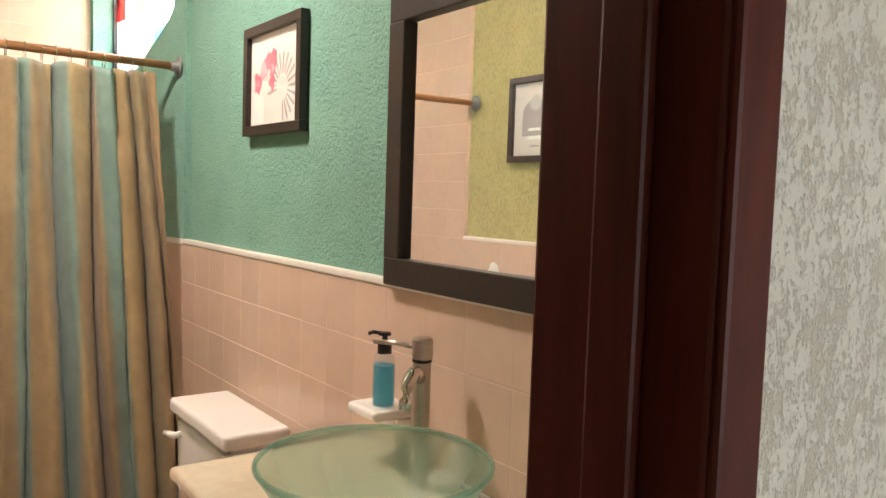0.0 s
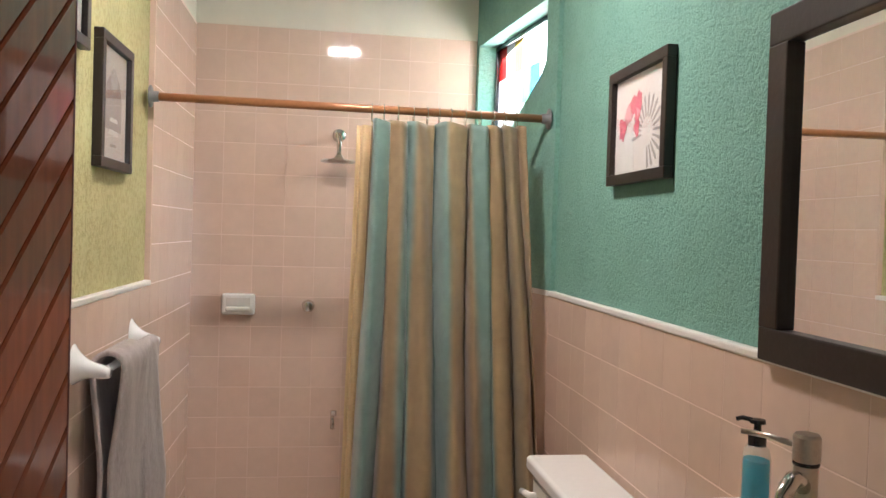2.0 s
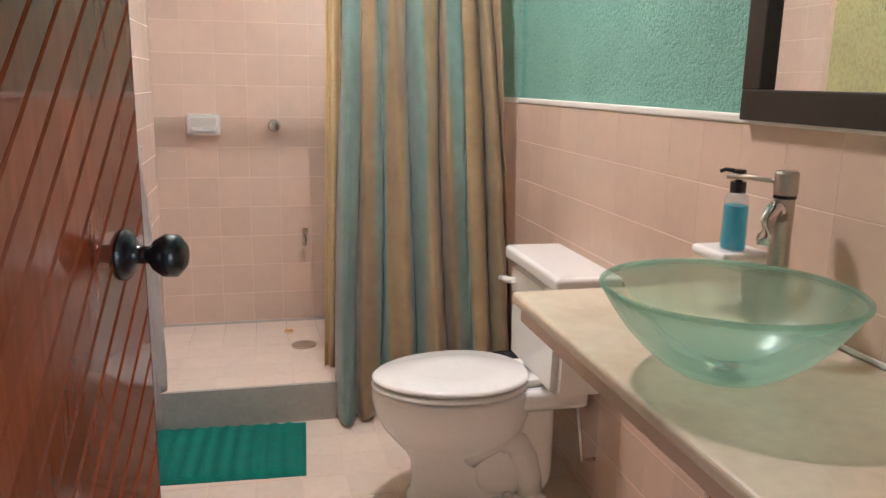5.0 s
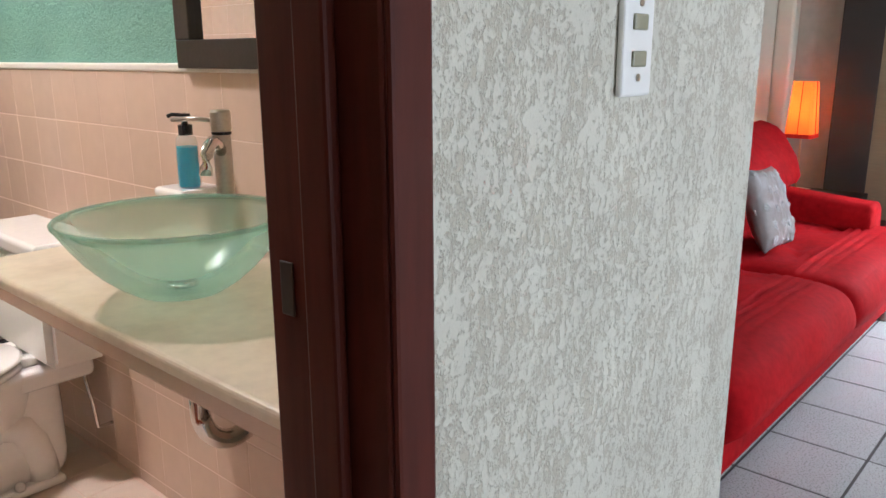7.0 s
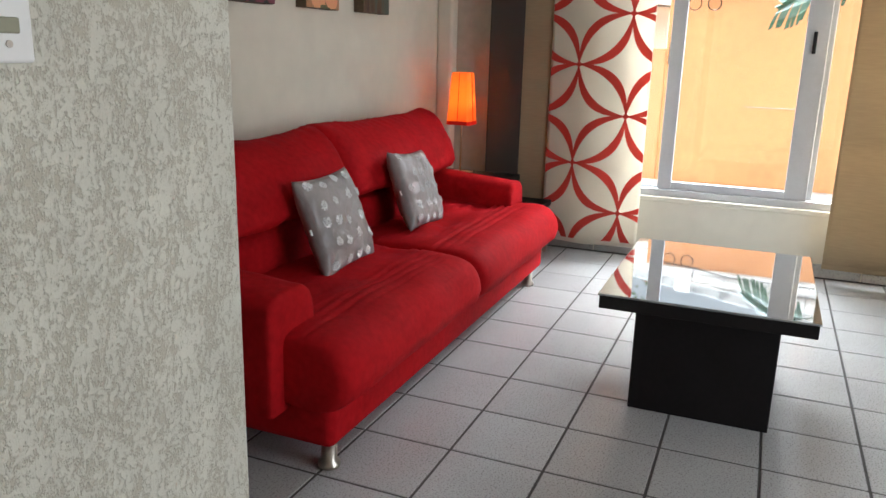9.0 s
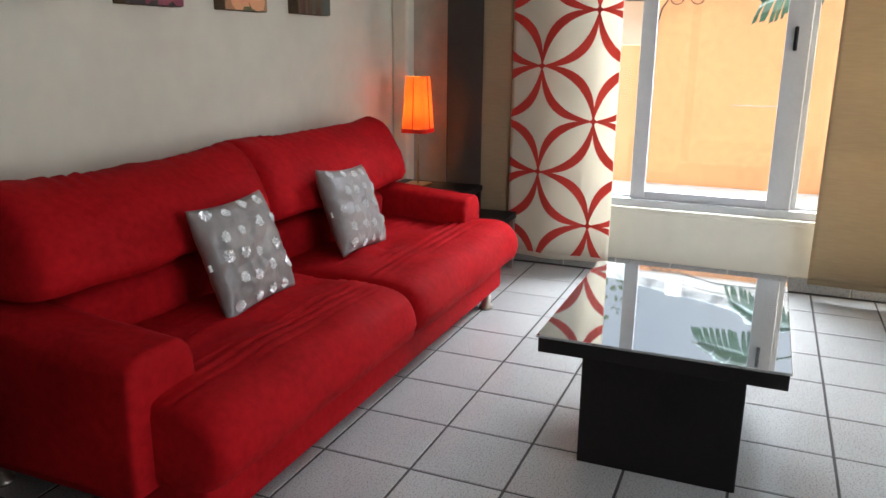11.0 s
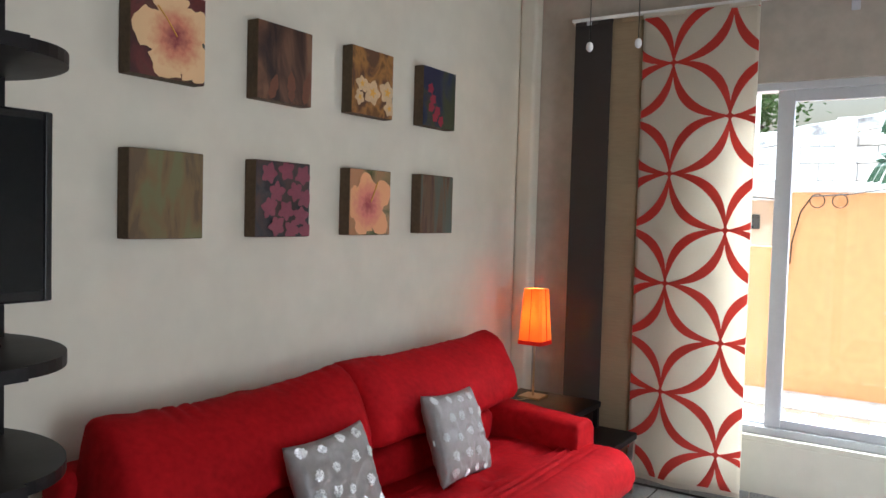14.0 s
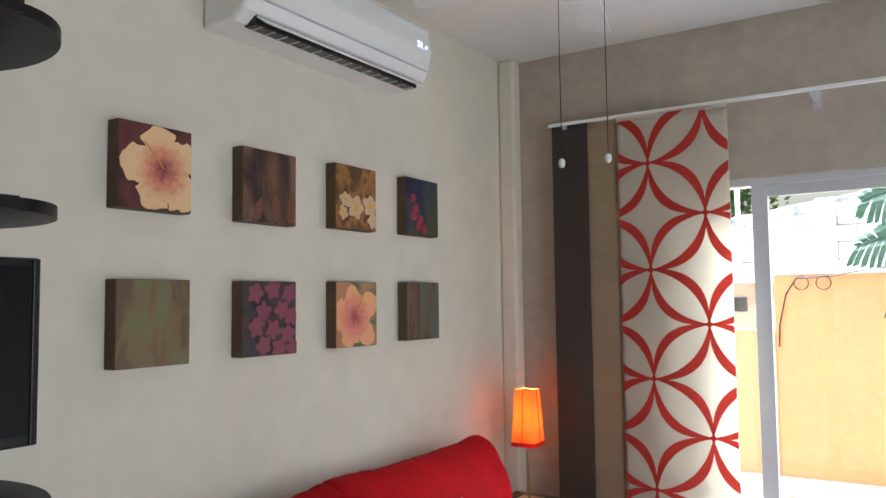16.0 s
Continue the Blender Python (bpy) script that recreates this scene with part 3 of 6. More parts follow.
for side, x0, x1 in ((0, 2.275, 3.392), (1, 3.398, 4.612)):
    # seat cushion with pulled creases near the back and a full rolled front
    cx = (x0 + x1) / 2
    rows = []
    for i in range(81):
        u = -1 + 2 * i / 80
        end = max(0.0, 1 - abs(u) ** 16) ** 0.5
        row = []
        for j in range(141):
            a = math.pi * (j / 140)
            v = -math.cos(a)
            yy = 1.375 + (0.330 + 0.045 * end) * math.copysign(abs(v) ** 0.55, v)
            zz = 0.300 + (0.095 + 0.045 * end) * (max(0.0, 1 - abs(v) ** 4.0)) ** 0.5
            x = cx + u * (x1 - x0) / 2
            pull = max(0.0, 1 - ((yy - 1.34) / 0.22) ** 2) * max(0.0, 1 - (u * 0.97) ** 6)
            crease = -0.032 * (1 - abs(math.sin(yy * 78 + 1.6 * noise.noise(Vector((x * 1.6, yy * 5, side)))))) ** 3 * pull * max(0.25, 0.65 + 0.9 * noise.noise(Vector((x * 2.6, yy * 22, side + 5.0))))
            zz += crease + 0.008 * noise.noise(Vector((x * 5, yy * 6, 1.0 + side)))
            row.append(Vector((x - 0.012 * math.copysign(1 - end, u), yy + 0.006 * noise.noise(Vector((x * 4, zz * 7, side))) * (v < -0.8), zz)))
        rows.append([Vector((row[0].x, row[0].y + 0.085, 0.215)), Vector((row[0].x, row[0].y + 0.045, 0.228)), Vector((row[0].x, row[0].y + 0.012, 0.258))] + row)
    bm = sweep(bmesh.new(), rows)
    for edge_row in (rows[0], rows[-1]):
        bm.faces.new([bm.verts.new(p) for p in edge_row])
    bmesh.ops.remove_doubles(bm, verts=bm.verts, dist=1e-5)
    part("seat_cushion", bm, M_RED, sofa, "red velvet seat cushion with pulled creases", smooth=True)
    # lumbar roll under a tall leaning head cushion with a tight upper edge
    lx0, lx1 = ((2.44, 3.392), (3.402, 4.42))[side]
    part("lumbar_cushion", plump(bmesh.new(), ((lx0 + lx1) / 2, 1.755, 0.495), (lx1 - lx0, 0.25, 0.195), 4.0, 24, 56, ripple=0.035, seed=3 + side), M_RED, sofa, smooth=True)
    hx0, hx1 = ((2.345, 3.392), (3.382, 4.575))[side]
    section = ((1.80, 0.612), (1.70, 0.602), (1.635, 0.604), (1.592, 0.618), (1.578, 0.646), (1.590, 0.690), (1.618, 0.745), (1.655, 0.800), (1.700, 0.850), (1.748, 0.885), (1.795, 0.904), (1.838, 0.912), (1.868, 0.905), (1.882, 0.882), (1.885, 0.82), (1.880, 0.72), (1.85, 0.64), (1.80, 0.612))
    rows = []
    for i in range(91):
        u = -1 + 2 * i / 90
        soft = max(0.0, 1 - abs(u) ** 20) ** 0.5
        row = []
        for q, (sy, sz) in enumerate(section):
            k = 0.45 + 0.55 * soft
            y, z = 1.835 + (sy - 1.835) * k, 0.755 + (sz - 0.755) * (0.86 + 0.14 * soft)
            x = hx0 + (hx1 - hx0) * (u + 1) / 2
            f = 0.016 * noise.noise(Vector((x * 3.5, q * 0.35, side * 7.0))) + 0.006 * noise.noise(Vector((x * 13, q * 1.1, side * 3.0)))
            pucker = 0.006 * math.sin(x * 95 + 4 * noise.noise(Vector((x * 6, 0.0, side)))) * (10 <= q <= 12) * max(0.0, noise.noise(Vector((x * 4, 9.0, side))) + 0.25)
            # ears at the upper corners, a slight dip between them
            z += (0.028 * abs(u) ** 4 - (0.030, 0.020)[side]) * (sz > 0.84) + f * 0.6 + pucker
            row.append(Vector((x + 0.065 * (sz - 0.76) / 0.29, y + f - 0.012 * (1 - u * u) * (3 <= q <= 9), z)))
        row[-1] = row[0].copy()
        rows.append(row)
    bm = sweep(bmesh.new(), rows)
    for edge_row in (rows[0], rows[-1]):
        bm.faces.new([bm.verts.new(p) for p in edge_row[:-1]])
    bmesh.ops.remove_doubles(bm, verts=bm.verts, dist=1e-4)
    bmesh.ops.subdivide_edges(bm, edges=[e for e in bm.edges if e.calc_length() > 0.03 and abs(e.verts[0].co.x - e.verts[1].co.x) < 1e-4], cuts=1, smooth=0.6)
    part("back_cushion", bm, M_RED, sofa, "red velvet back cushion with a tight upper edge", smooth=True)
for x in (2.372, 4.445):
    for y in (1.125, 1.90):
        part("foot", lathe(bmesh.new(), [(0.028, 0.0), (0.034, 0.004), (0.034, 0.018), (0.024, 0.024), (0.024, 0.09)], (x, y, 0), steps=20), M_BRUSHED, sofa, "brushed steel foot", smooth=True)


def throw_pillow(place, turn, lean, tilt, wide, tall, seed, label):
    ob = thing("throw_pillow", label, "pillow", group="throw pillows on the sofa")
    n = 40

    def surface(u, v, side):
        e = max(0.0, (1 - u ** 4) * (1 - v ** 4))
        pinch = 1 - 0.07 * (1 - abs(v) ** 2) * abs(u) ** 3
        pinch_v = 1 - 0.08 * (1 - abs(u) ** 2) * abs(v) ** 3
        fold = abs(noise.noise(Vector((u * 2.2 + v * 1.5, v * 2.6 - u * 1.1 + seed, 5.0 + side))))
        wrinkle = -0.006 * max(0.0, 0.10 - fold) / 0.10 + 0.008 * noise.noise(Vector((u * 3.5 + seed, v * 3.5, side))) + 0.004 * noise.noise(Vector((u * 8, v * 8 + seed, side)))
        return Vector((wide * u * pinch, side * (0.055 * e ** 0.5 + wrinkle * e ** 0.5), tall * v * pinch_v))
    bm = bmesh.new()
    for side in (1, -1):
        sweep(bm, [[surface(-1 + 2 * i / n, -1 + 2 * j / n, side) for j in range(n + 1)] for i in range(n + 1)])
    bmesh.ops.remove_doubles(bm, verts=bm.verts, dist=1e-4)
    part("cover", bm, M_SILVER, ob, smooth=True)
    rng = random.Random(seed)
    spots = [(a + 0.08 * rng.uniform(-1, 1) + (0.22 if row % 2 else 0.0), -0.82 + row * 0.41 + 0.06 * rng.uniform(-1, 1)) for row in range(5) for a in (-0.80, -0.36, 0.08, 0.52)]
    for u, v in spots:
        if abs(u) > 0.9:
            continue
        bm, r = bmesh.new(), rng.uniform(0.085, 0.115)
        for k in range(190):
            a, rr = rng.uniform(0, 2 * math.pi), r * math.sqrt(rng.uniform(0.02, 1.0))
            rr *= 0.9 + 0.1 * math.cos(9 * a)
            c = surface(max(-1, min(1, u + rr * math.cos(a))), max(-1, min(1, v + rr * math.sin(a))), -1) + Vector((0, -0.003, 0))
            t1 = Vector((1, rng.uniform(-0.7, 0.7), rng.uniform(-0.4, 0.4))).normalized()
            t2 = t1.cross(Vector((rng.uniform(-0.4, 0.4), 1, rng.uniform(-0.4, 0.4)))).normalized()
            w = rng.uniform(0.0024, 0.0044)
            bm.faces.new([bm.verts.new(c + t1 * w), bm.verts.new(c + t2 * w), bm.verts.new(c - t1 * w), bm.verts.new(c - t2 * w)])
        part("sequin_flower", bm, M_SEQUIN, ob)
    part("sewn_label", boxed((-0.200, -0.004, -0.018), (-0.180, 0.001, 0.004), 0.001), M_WHITE, ob, "small white sewn label")
    ob.matrix_world = Matrix.Translation(place) @ Euler((radians(lean), 0, radians(turn)), "XYZ").to_matrix().to_4x4() @ pose(0, 0, 0, 0, tilt, 0)
    return ob


throw_pillow((3.024, 1.482, 0.597), 3, -21, 0, 0.203, 0.185, 11, "grey satin throw pillow with silver sequins leaning on the sofa")
throw_pillow((3.782, 1.497, 0.602), 5, -21, 5, 0.208, 0.182, 23, "grey satin sequinned throw pillow propped near the sofa seam")

# coffee table
table = thing("coffee_table", "black coffee table with a glass top on a block pedestal", "coffee table")
part("pedestal", boxed((3.18, -0.10, 0.0), (3.82, 0.37, 0.40), 0.004), M_BLACKWOOD, table)
part("tabletop", boxed((3.065, -0.20, 0.395), (3.95, 0.48, 0.44), 0.003), M_BLACKWOOD, table)
# grey part-metal base and high coat IOR stand in for a brighter reflected sky
M_TOPGLASS = material("sky_boost_glass", (0.42, 0.45, 0.47), 0.02, metal=0.75, var=0.03, bump=0, coat=1.0, spec=0.9)
M_TOPGLASS.node_tree.nodes["Principled BSDF"].inputs["Coat IOR"].default_value = 1.9
part("glass_plate", boxed((3.06, -0.205, 0.4405), (3.955, 0.485, 0.4485), 0.002), M_TOPGLASS, table, "dark reflecting glass plate")

# nest of side tables
for nm, x0, x1, y0, y1, zt, lab in (("side_table", 4.72, 5.215, 1.43, 1.94, 0.48, "black wooden side table with metal legs carrying a lamp"), ("nesting_table", 4.76, 5.225, 1.22, 1.70, 0.335, "lower black nesting table with grey metal legs")):
    st = thing(nm, lab, "side table")
    part("tabletop", boxed((x0, y0, zt - 0.035), (x1, y1, zt), 0.004), M_BLACKWOOD, st)
    for x in (x0 + 0.02, x1 - 0.02):
        for y in (y0 + 0.02, y1 - 0.02):
            part("leg", boxed((x - 0.014, y - 0.014, 0), (x + 0.014, y + 0.014, zt - 0.035), 0.003), M_BRUSHED if nm[0] == "n" else M_BLACKWOOD, st)

# table lamp
lamp_thing = thing("table_lamp", "lit table lamp with tapered orange fabric shade and steel stem", "lamp", (5.05, 1.775, 0.48))
part("foot", boxed((-0.065, -0.065, 0), (0.065, 0.065, 0.012), 0.003), M_BRASS, lamp_thing, "brushed steel foot")
part("stem", tube(bmesh.new(), [(0, 0, 0.012), (0, 0, 0.60)], 0.006, 12), M_BRASS, lamp_thing, "thin steel stem", smooth=True)


def square_ring(half, z):
    c = half * 0.82
    return [Vector((x, y, z)) for x, y in ((-c, -half), (c, -half), (half, -c), (half, c), (c, half), (-c, half), (-half, c), (-half, -c), (-c, -half))]


bm = sweep(bmesh.new(), [square_ring(0.074, 0.325), square_ring(0.055, 0.62)])
ob = part("shade", bm, M_SHADE, lamp_thing, "glowing orange fabric shade")
sol = ob.modifiers.new("cloth", "SOLIDIFY")
sol.thickness = 0.002
bm = sweep(bmesh.new(), [square_ring(0.0765, 0.306), square_ring(0.0755, 0.329)])
ob = part("shade_trim", bm, M_SHADERED, lamp_thing, "dark red band")
ob.modifiers.new("cloth", "SOLIDIFY").thickness = 0.002
bm = bmesh.new()
for x, y in ((0, -0.0755), (-0.0755, 0), (0.0755, 0), (0, 0.0755)):
    tube(bm, [(x, y, 0.32), (x * 0.76, y * 0.76, 0.62)], 0.0022, 6)
part("shade_ribs", bm, M_SHADERED, lamp_thing)
# cap added over the shade to block lamplight from the ceiling
part("shade_top", boxed((-0.046, -0.046, 0.608), (0.046, 0.046, 0.611), 0.001), M_SHADERED, lamp_thing, "dark red cap added to keep lamplight off the ceiling")
part("bulb", plump(bmesh.new(), (0, 0, 0.44), (0.045, 0.045, 0.07), 2, 10, 14), glow("warm_bulb", (1.0, 0.62, 0.3), 4), lamp_thing, "lit warm bulb", smooth=True)
cord = tagged(new("lamp_cord", finish(tube(bmesh.new(), [(5.0, 1.76, 0.487), (4.93, 1.79, 0.486), (4.85, 1.85, 0.487), (4.74, 1.93, 0.486)], 0.003, 6), "lamp_cord", M_BRASS)), "thin lamp cord lying on the side table", "cord")

# panel curtains and their rail
rail = thing("curtain_rail", "slim white curtain rail on wall brackets above the window", "curtain rail")
part("rail", boxed((5.245, -1.9, 2.622), (5.27, 1.70, 2.64), 0.003), M_WHITE, rail)
for y in (1.60, 0.27, -1.2):
    part("bracket", boxed((5.255, y - 0.015, 2.60), (WX, y + 0.015, 2.622), 0.003), M_ALU, rail)
    part("bracket_plate", boxed((WX - 0.006, y - 0.02, 2.56), (WX, y + 0.02, 2.65), 0.002), M_ALU, rail)


def bend(y, z, deep):
    """How far a hanging panel stands off its plane: soft vertical bends that grow towards the hem."""
    return deep * (0.6 + 0.4 * (2.62 - z) / 2.5) * (math.sin(11.5 * y + 0.25 * z - 0.6) + 0.25 * math.sin(23 * y + 1.1 * z))


def cloth_panel(nm, y0, y1, x, z0, z1, mat, label, deep=0.006):
    ny, nz = 28, 40
    rows = [[Vector((x + bend(y0 + (y1 - y0) * j / ny, z0 + (z1 - z0) * i / nz, deep), y0 + (y1 - y0) * j / ny, z0 + (z1 - z0) * i / nz)) for j in range(ny + 1)] for i in range(nz + 1)]
    bm = sweep(bmesh.new(), rows)
    ob = thing(nm, label, "curtain", group="panel curtains")
    p = part("cloth", bm, mat, ob, smooth=True)
    p.modifiers.new("cloth", "SOLIDIFY").thickness = 0.0015
    hem = sweep(bmesh.new(), [[Vector((r.x + dx, r.y, r.z + dz)) for r in rows[0]] for dx, dz in ((-0.004, 0.022), (-0.006, 0.0), (0.0, -0.006), (0.006, 0.0), (0.004, 0.022))])
    part("hem", hem, mat, ob, smooth=True)
    part("top_strip", boxed((x - 0.004, y0, z1 - 0.02), (x + 0.006, y1, z1 + 0.004), 0.002), mat, ob)
    return ob


cloth_panel("panel_curtain", 1.46, 1.684, 5.262, 0.09, 2.62, M_DARKCLOTH, "charcoal linen panel curtain beside the corner")
cloth_panel("panel_curtain", 1.25, 1.475, 5.275, 0.09, 2.62, M_TANCLOTH, "tan linen panel curtain hanging beside the charcoal one")
cloth_panel("panel_curtain", -0.98, -0.355, 5.262, 0.09, 2.62, M_TANCLOTH, "straw-coloured woven panel curtain over the window")
cloth_panel("panel_curtain", -1.60, -0.96, 5.272, 0.09, 2.62, M_TANCLOTH, "straw-coloured woven panel curtain at the far window side")
patterned = cloth_panel("panel_curtain", 0.682, 1.283, 5.248, 0.08, 2.62, M_CREAMCLOTH, "cream panel curtain printed with red interlocking circles", 0.020)
# print: petals between neighbouring nodes, each edged by two tapering red bands
Y0P, Z0P, PX, PZ = 1.108, 1.757, 0.300, 0.295
for i in range(-4, 5):
    for j in range(-10, 11):
        if (i + j) % 2:
            continue
        for di in (1, -1):
            a, b = Vector((Y0P + i * PX, Z0P + j * PZ)), Vector((Y0P + (i + di) * PX, Z0P + (j + 1) * PZ))
            d = b - a
            nrm = Vector((-d.y, d.x)).normalized()
            for sgn in (1, -1):
                strip = []
                for k in range(25):
                    s = k / 24
                    bow = 4 * s * (1 - s)
                    outer, inner = (0.207 * bow + 0.070 * bow ** 0.8) * d.length, (0.207 * bow - 0.048 * bow ** 0.8) * d.length
                    if k in (0, 24):
                        outer, inner = 0.014, -0.002
                    strip.append((a + d * s + nrm * sgn * max(outer, 0.012), a + d * s + nrm * sgn * max(inner, -0.002)))
                bm = bmesh.new()
                for (p0, q0), (p1, q1) in zip(strip, strip[1:]):
                    quad = [p0, p1, q1, q0]
                    if any(0.684 < p.x < 1.281 and 0.085 < p.y < 2.612 for p in quad):
                        quad = [Vector((min(max(p.x, 0.6835), 1.2815), min(max(p.y, 0.085), 2.612))) for p in quad]
                        bm.faces.new([bm.verts.new((5.248 - 0.0035 + bend(p.x, p.y, 0.020), p.x, p.y)) for p in quad])
                if len(bm.faces) > 2:
                    part("printed_band", bm, M_REDPRINT, patterned, "red printed arc")
                else:
                    bm.free()

# hanging pictures: canvas on deep stretchers
M_CANVASSIDE = material("dark_canvas_edge", (0.10, 0.065, 0.035), 0.8, var=0.3, scale=12)


def canvas_mat(name, c1, c2, c3, scale, stretch):
    m = bpy.data.materials.new(name)
    m.use_nodes = True
    n, l = m.node_tree.nodes, m.node_tree.links
    b = n["Principled BSDF"]
    geo = n.new("ShaderNodeNewGeometry")
    mp = n.new("ShaderNodeMapping")
    mp.inputs["Scale"].default_value = stretch
    l.new(geo.outputs["Position"], mp.inputs["Vector"])
    t = n.new("ShaderNodeTexNoise")
    t.inputs["Scale"].default_value, t.inputs["Detail"].default_value, t.inputs["Distortion"].default_value = scale, 5, 0.8
    l.new(mp.outputs[0], t.inputs["Vector"])
    r = n.new("ShaderNodeValToRGB")
    r.color_ramp.elements[0].position, r.color_ramp.elements[1].position = 0.42, 0.60
    r.color_ramp.elements[0].color, r.color_ramp.elements[1].color = (*c1, 1), (*c3, 1)
    e = r.color_ramp.elements.new(0.5)
    e.color = (*c2, 1)
    l.new(t.outputs[0], r.inputs[0])
    l.new(r.outputs[0], b.inputs["Base Color"])
    b.inputs["Roughness"].default_value = 0.55
    w2 = n.new("ShaderNodeTexNoise")
    w2.inputs["Scale"].default_value = 400
    bp = n.new("ShaderNodeBump")
    bp.inputs["Strength"].default_value, bp.inputs["Distance"].default_value = 0.3, 0.001
    l.new(w2.outputs[0], bp.inputs["Height"])
    l.new(bp.outputs[0], b.inputs["Normal"])
    return m


def paint(name, color):
    return material(name, color, 0.6, var=0.16, scale=14, fine=90, bump=0.25, depth=0.001)


P_ROSE = paint("rose_paint", (0.22, 0.05, 0.075))
P_PALE, P_CRIMSON = paint("pale_petal_paint", (0.62, 0.44, 0.25)), paint("crimson_paint", (0.32, 0.025, 0.05))
P_GOLD, P_DGREEN = paint("gold_paint", (0.70, 0.38, 0.06)), paint("dark_leaf_paint", (0.03, 0.035, 0.02))
P_BROWN = paint("brown_paint", (0.16, 0.06, 0.03))


def hibiscus_paint(name, heart, mid, edge, cx, cz, reach):
    """Petal paint that runs from a dark heart to a pale edge, with veins."""
    m = paint(name, edge)
    n, l = m.node_tree.nodes, m.node_tree.links
    geo, dist, ramp = n.new("ShaderNodeNewGeometry"), n.new("ShaderNodeVectorMath"), n.new("ShaderNodeValToRGB")
    dist.operation = "DISTANCE"
    dist.inputs[1].default_value = (cx, SY - 0.06, cz)
    veins, add, far = n.new("ShaderNodeTexNoise"), n.new("ShaderNodeMath"), n.new("ShaderNodeMath")
    veins.inputs["Scale"].default_value, veins.inputs["Detail"].default_value = 45, 6
    add.operation, far.operation = "MULTIPLY_ADD", "DIVIDE"
    far.inputs[1].default_value = reach
    l.new(geo.outputs["Position"], dist.inputs[0])
    l.new(geo.outputs["Position"], veins.inputs["Vector"])
    l.new(dist.outputs["Value"], far.inputs[0])
    l.new(veins.outputs[0], add.inputs[0])
    add.inputs[1].default_value = 0.5
    l.new(far.outputs[0], add.inputs[2])
    ramp.color_ramp.elements[0].position, ramp.color_ramp.elements[1].position = 0.30, 0.95
    ramp.color_ramp.elements[0].color, ramp.color_ramp.elements[1].color = (*heart, 1), (*edge, 1)
    ramp.color_ramp.elements.new(0.58).color = (*mid, 1)
    l.new(add.outputs[0], ramp.inputs[0])
    l.new(ramp.outputs[0], n["Principled BSDF"].inputs["Base Color"])
    return m


def petal_shape(bm, cx, cz, ang, length, width, y, clip, frill=0.0, seed=0, blunt=0.8):
    """A flat painted petal on the canvas, kept inside the canvas edges."""
    pts, n = [], 16
    for k in range(n):
        s = k / (n - 1)
        wdt = width * math.sin(math.pi * s ** blunt) ** 0.7 * (1 + frill * noise.noise(Vector((s * 6, seed, ang))))
        pts.append((s * length, wdt))
    line = [(s, w) for s, w in pts] + [(s, -w) for s, w in reversed(pts[1:-1])]
    verts = []
    for s, w in line:
        px = cx + s * math.cos(ang) - w * math.sin(ang)
        pz = cz + s * math.sin(ang) + w * math.cos(ang)
        verts.append(bm.verts.new((min(max(px, clip[0]), clip[1]), y, min(max(pz, clip[2]), clip[3]))))
    bm.faces.new(verts)


def canvas(x0, z0, ground, label):
    ob = thing("canvas_picture", label, "picture", group="canvas pictures over the sofa")
    x1, z1 = x0 + 0.29, z0 + 0.29
    part("stretcher", boxed((x0, SY - 0.057, z0), (x1, SY - 0.001, z1), 0.003), M_CANVASSIDE, ob, "dark painted canvas edges")
    part("painting", boxed((x0 + 0.002, SY - 0.0595, z0 + 0.002), (x1 - 0.002, SY - 0.0575, z1 - 0.002)), ground, ob, "painted canvas front")
    return ob, (x0 + 0.003, x1 - 0.003, z0 + 0.003, z1 - 0.003), SY - 0.0605


def flower(ob, clip, y, cx, cz, petals, length, width, mat, core, start=0.3, frill=0.25, seed=1, name="painted_flower", blunt=0.8):
    bm = bmesh.new()
    for k in range(petals):
        petal_shape(bm, cx, cz, start + 2 * math.pi * k / petals, length * (1 + 0.1 * math.sin(3 * k + seed)), width, y - 0.0003 * k, clip, frill, seed + k, blunt)
    part(name, bm, mat, ob)
    if core:
        bm = bmesh.new()
        for k in range(petals):
            petal_shape(bm, cx, cz, start + 2 * math.pi * k / petals, length * 0.4, width * 0.22, y - 0.003, clip)
        part("flower_heart", bm, core, ob)


CX4 = (2.603, 3.133, 3.672, 4.209)
ob, c, y = canvas(CX4[0], 1.917, canvas_mat("wine_ground", (0.05, 0.012, 0.012), (0.12, 0.02, 0.018), (0.09, 0.03, 0.02), 6, (1, 1, 1)), "square canvas with a cream hibiscus on dark wine ground")
flower(ob, c, y, 2.775, 2.055, 5, 0.168, 0.066, hibiscus_paint("cream_hibiscus_paint", (0.22, 0.03, 0.04), (0.62, 0.22, 0.13), (0.76, 0.50, 0.26), 2.775, 2.055, 0.16), None, 0.50, 0.55, 3, "painted_flower", 1.12)
bm = bmesh.new()
tube(bm, [(2.775, y - 0.004, 2.06), (2.735, y - 0.004, 2.11), (2.70, y - 0.004, 2.145)], 0.002, 6)
part("stamen", bm, P_GOLD, ob)
bm = bmesh.new()
for k, (px, pz, a) in enumerate(((2.89, 1.925, 1.9), (2.85, 1.925, 2.2), (2.885, 1.98, 1.6))):
    petal_shape(bm, px, pz, a, 0.08, 0.03, y - 0.0002 * k, c, 0.4, k)
part("painted_leaves", bm, P_DGREEN, ob)
ob, c, y = canvas(CX4[1], 1.914, canvas_mat("umber_ground", (0.02, 0.008, 0.006), (0.07, 0.03, 0.018), (0.20, 0.10, 0.05), 7, (1, 1, 0.35)), "square canvas in dark umber with dim painted leaves")
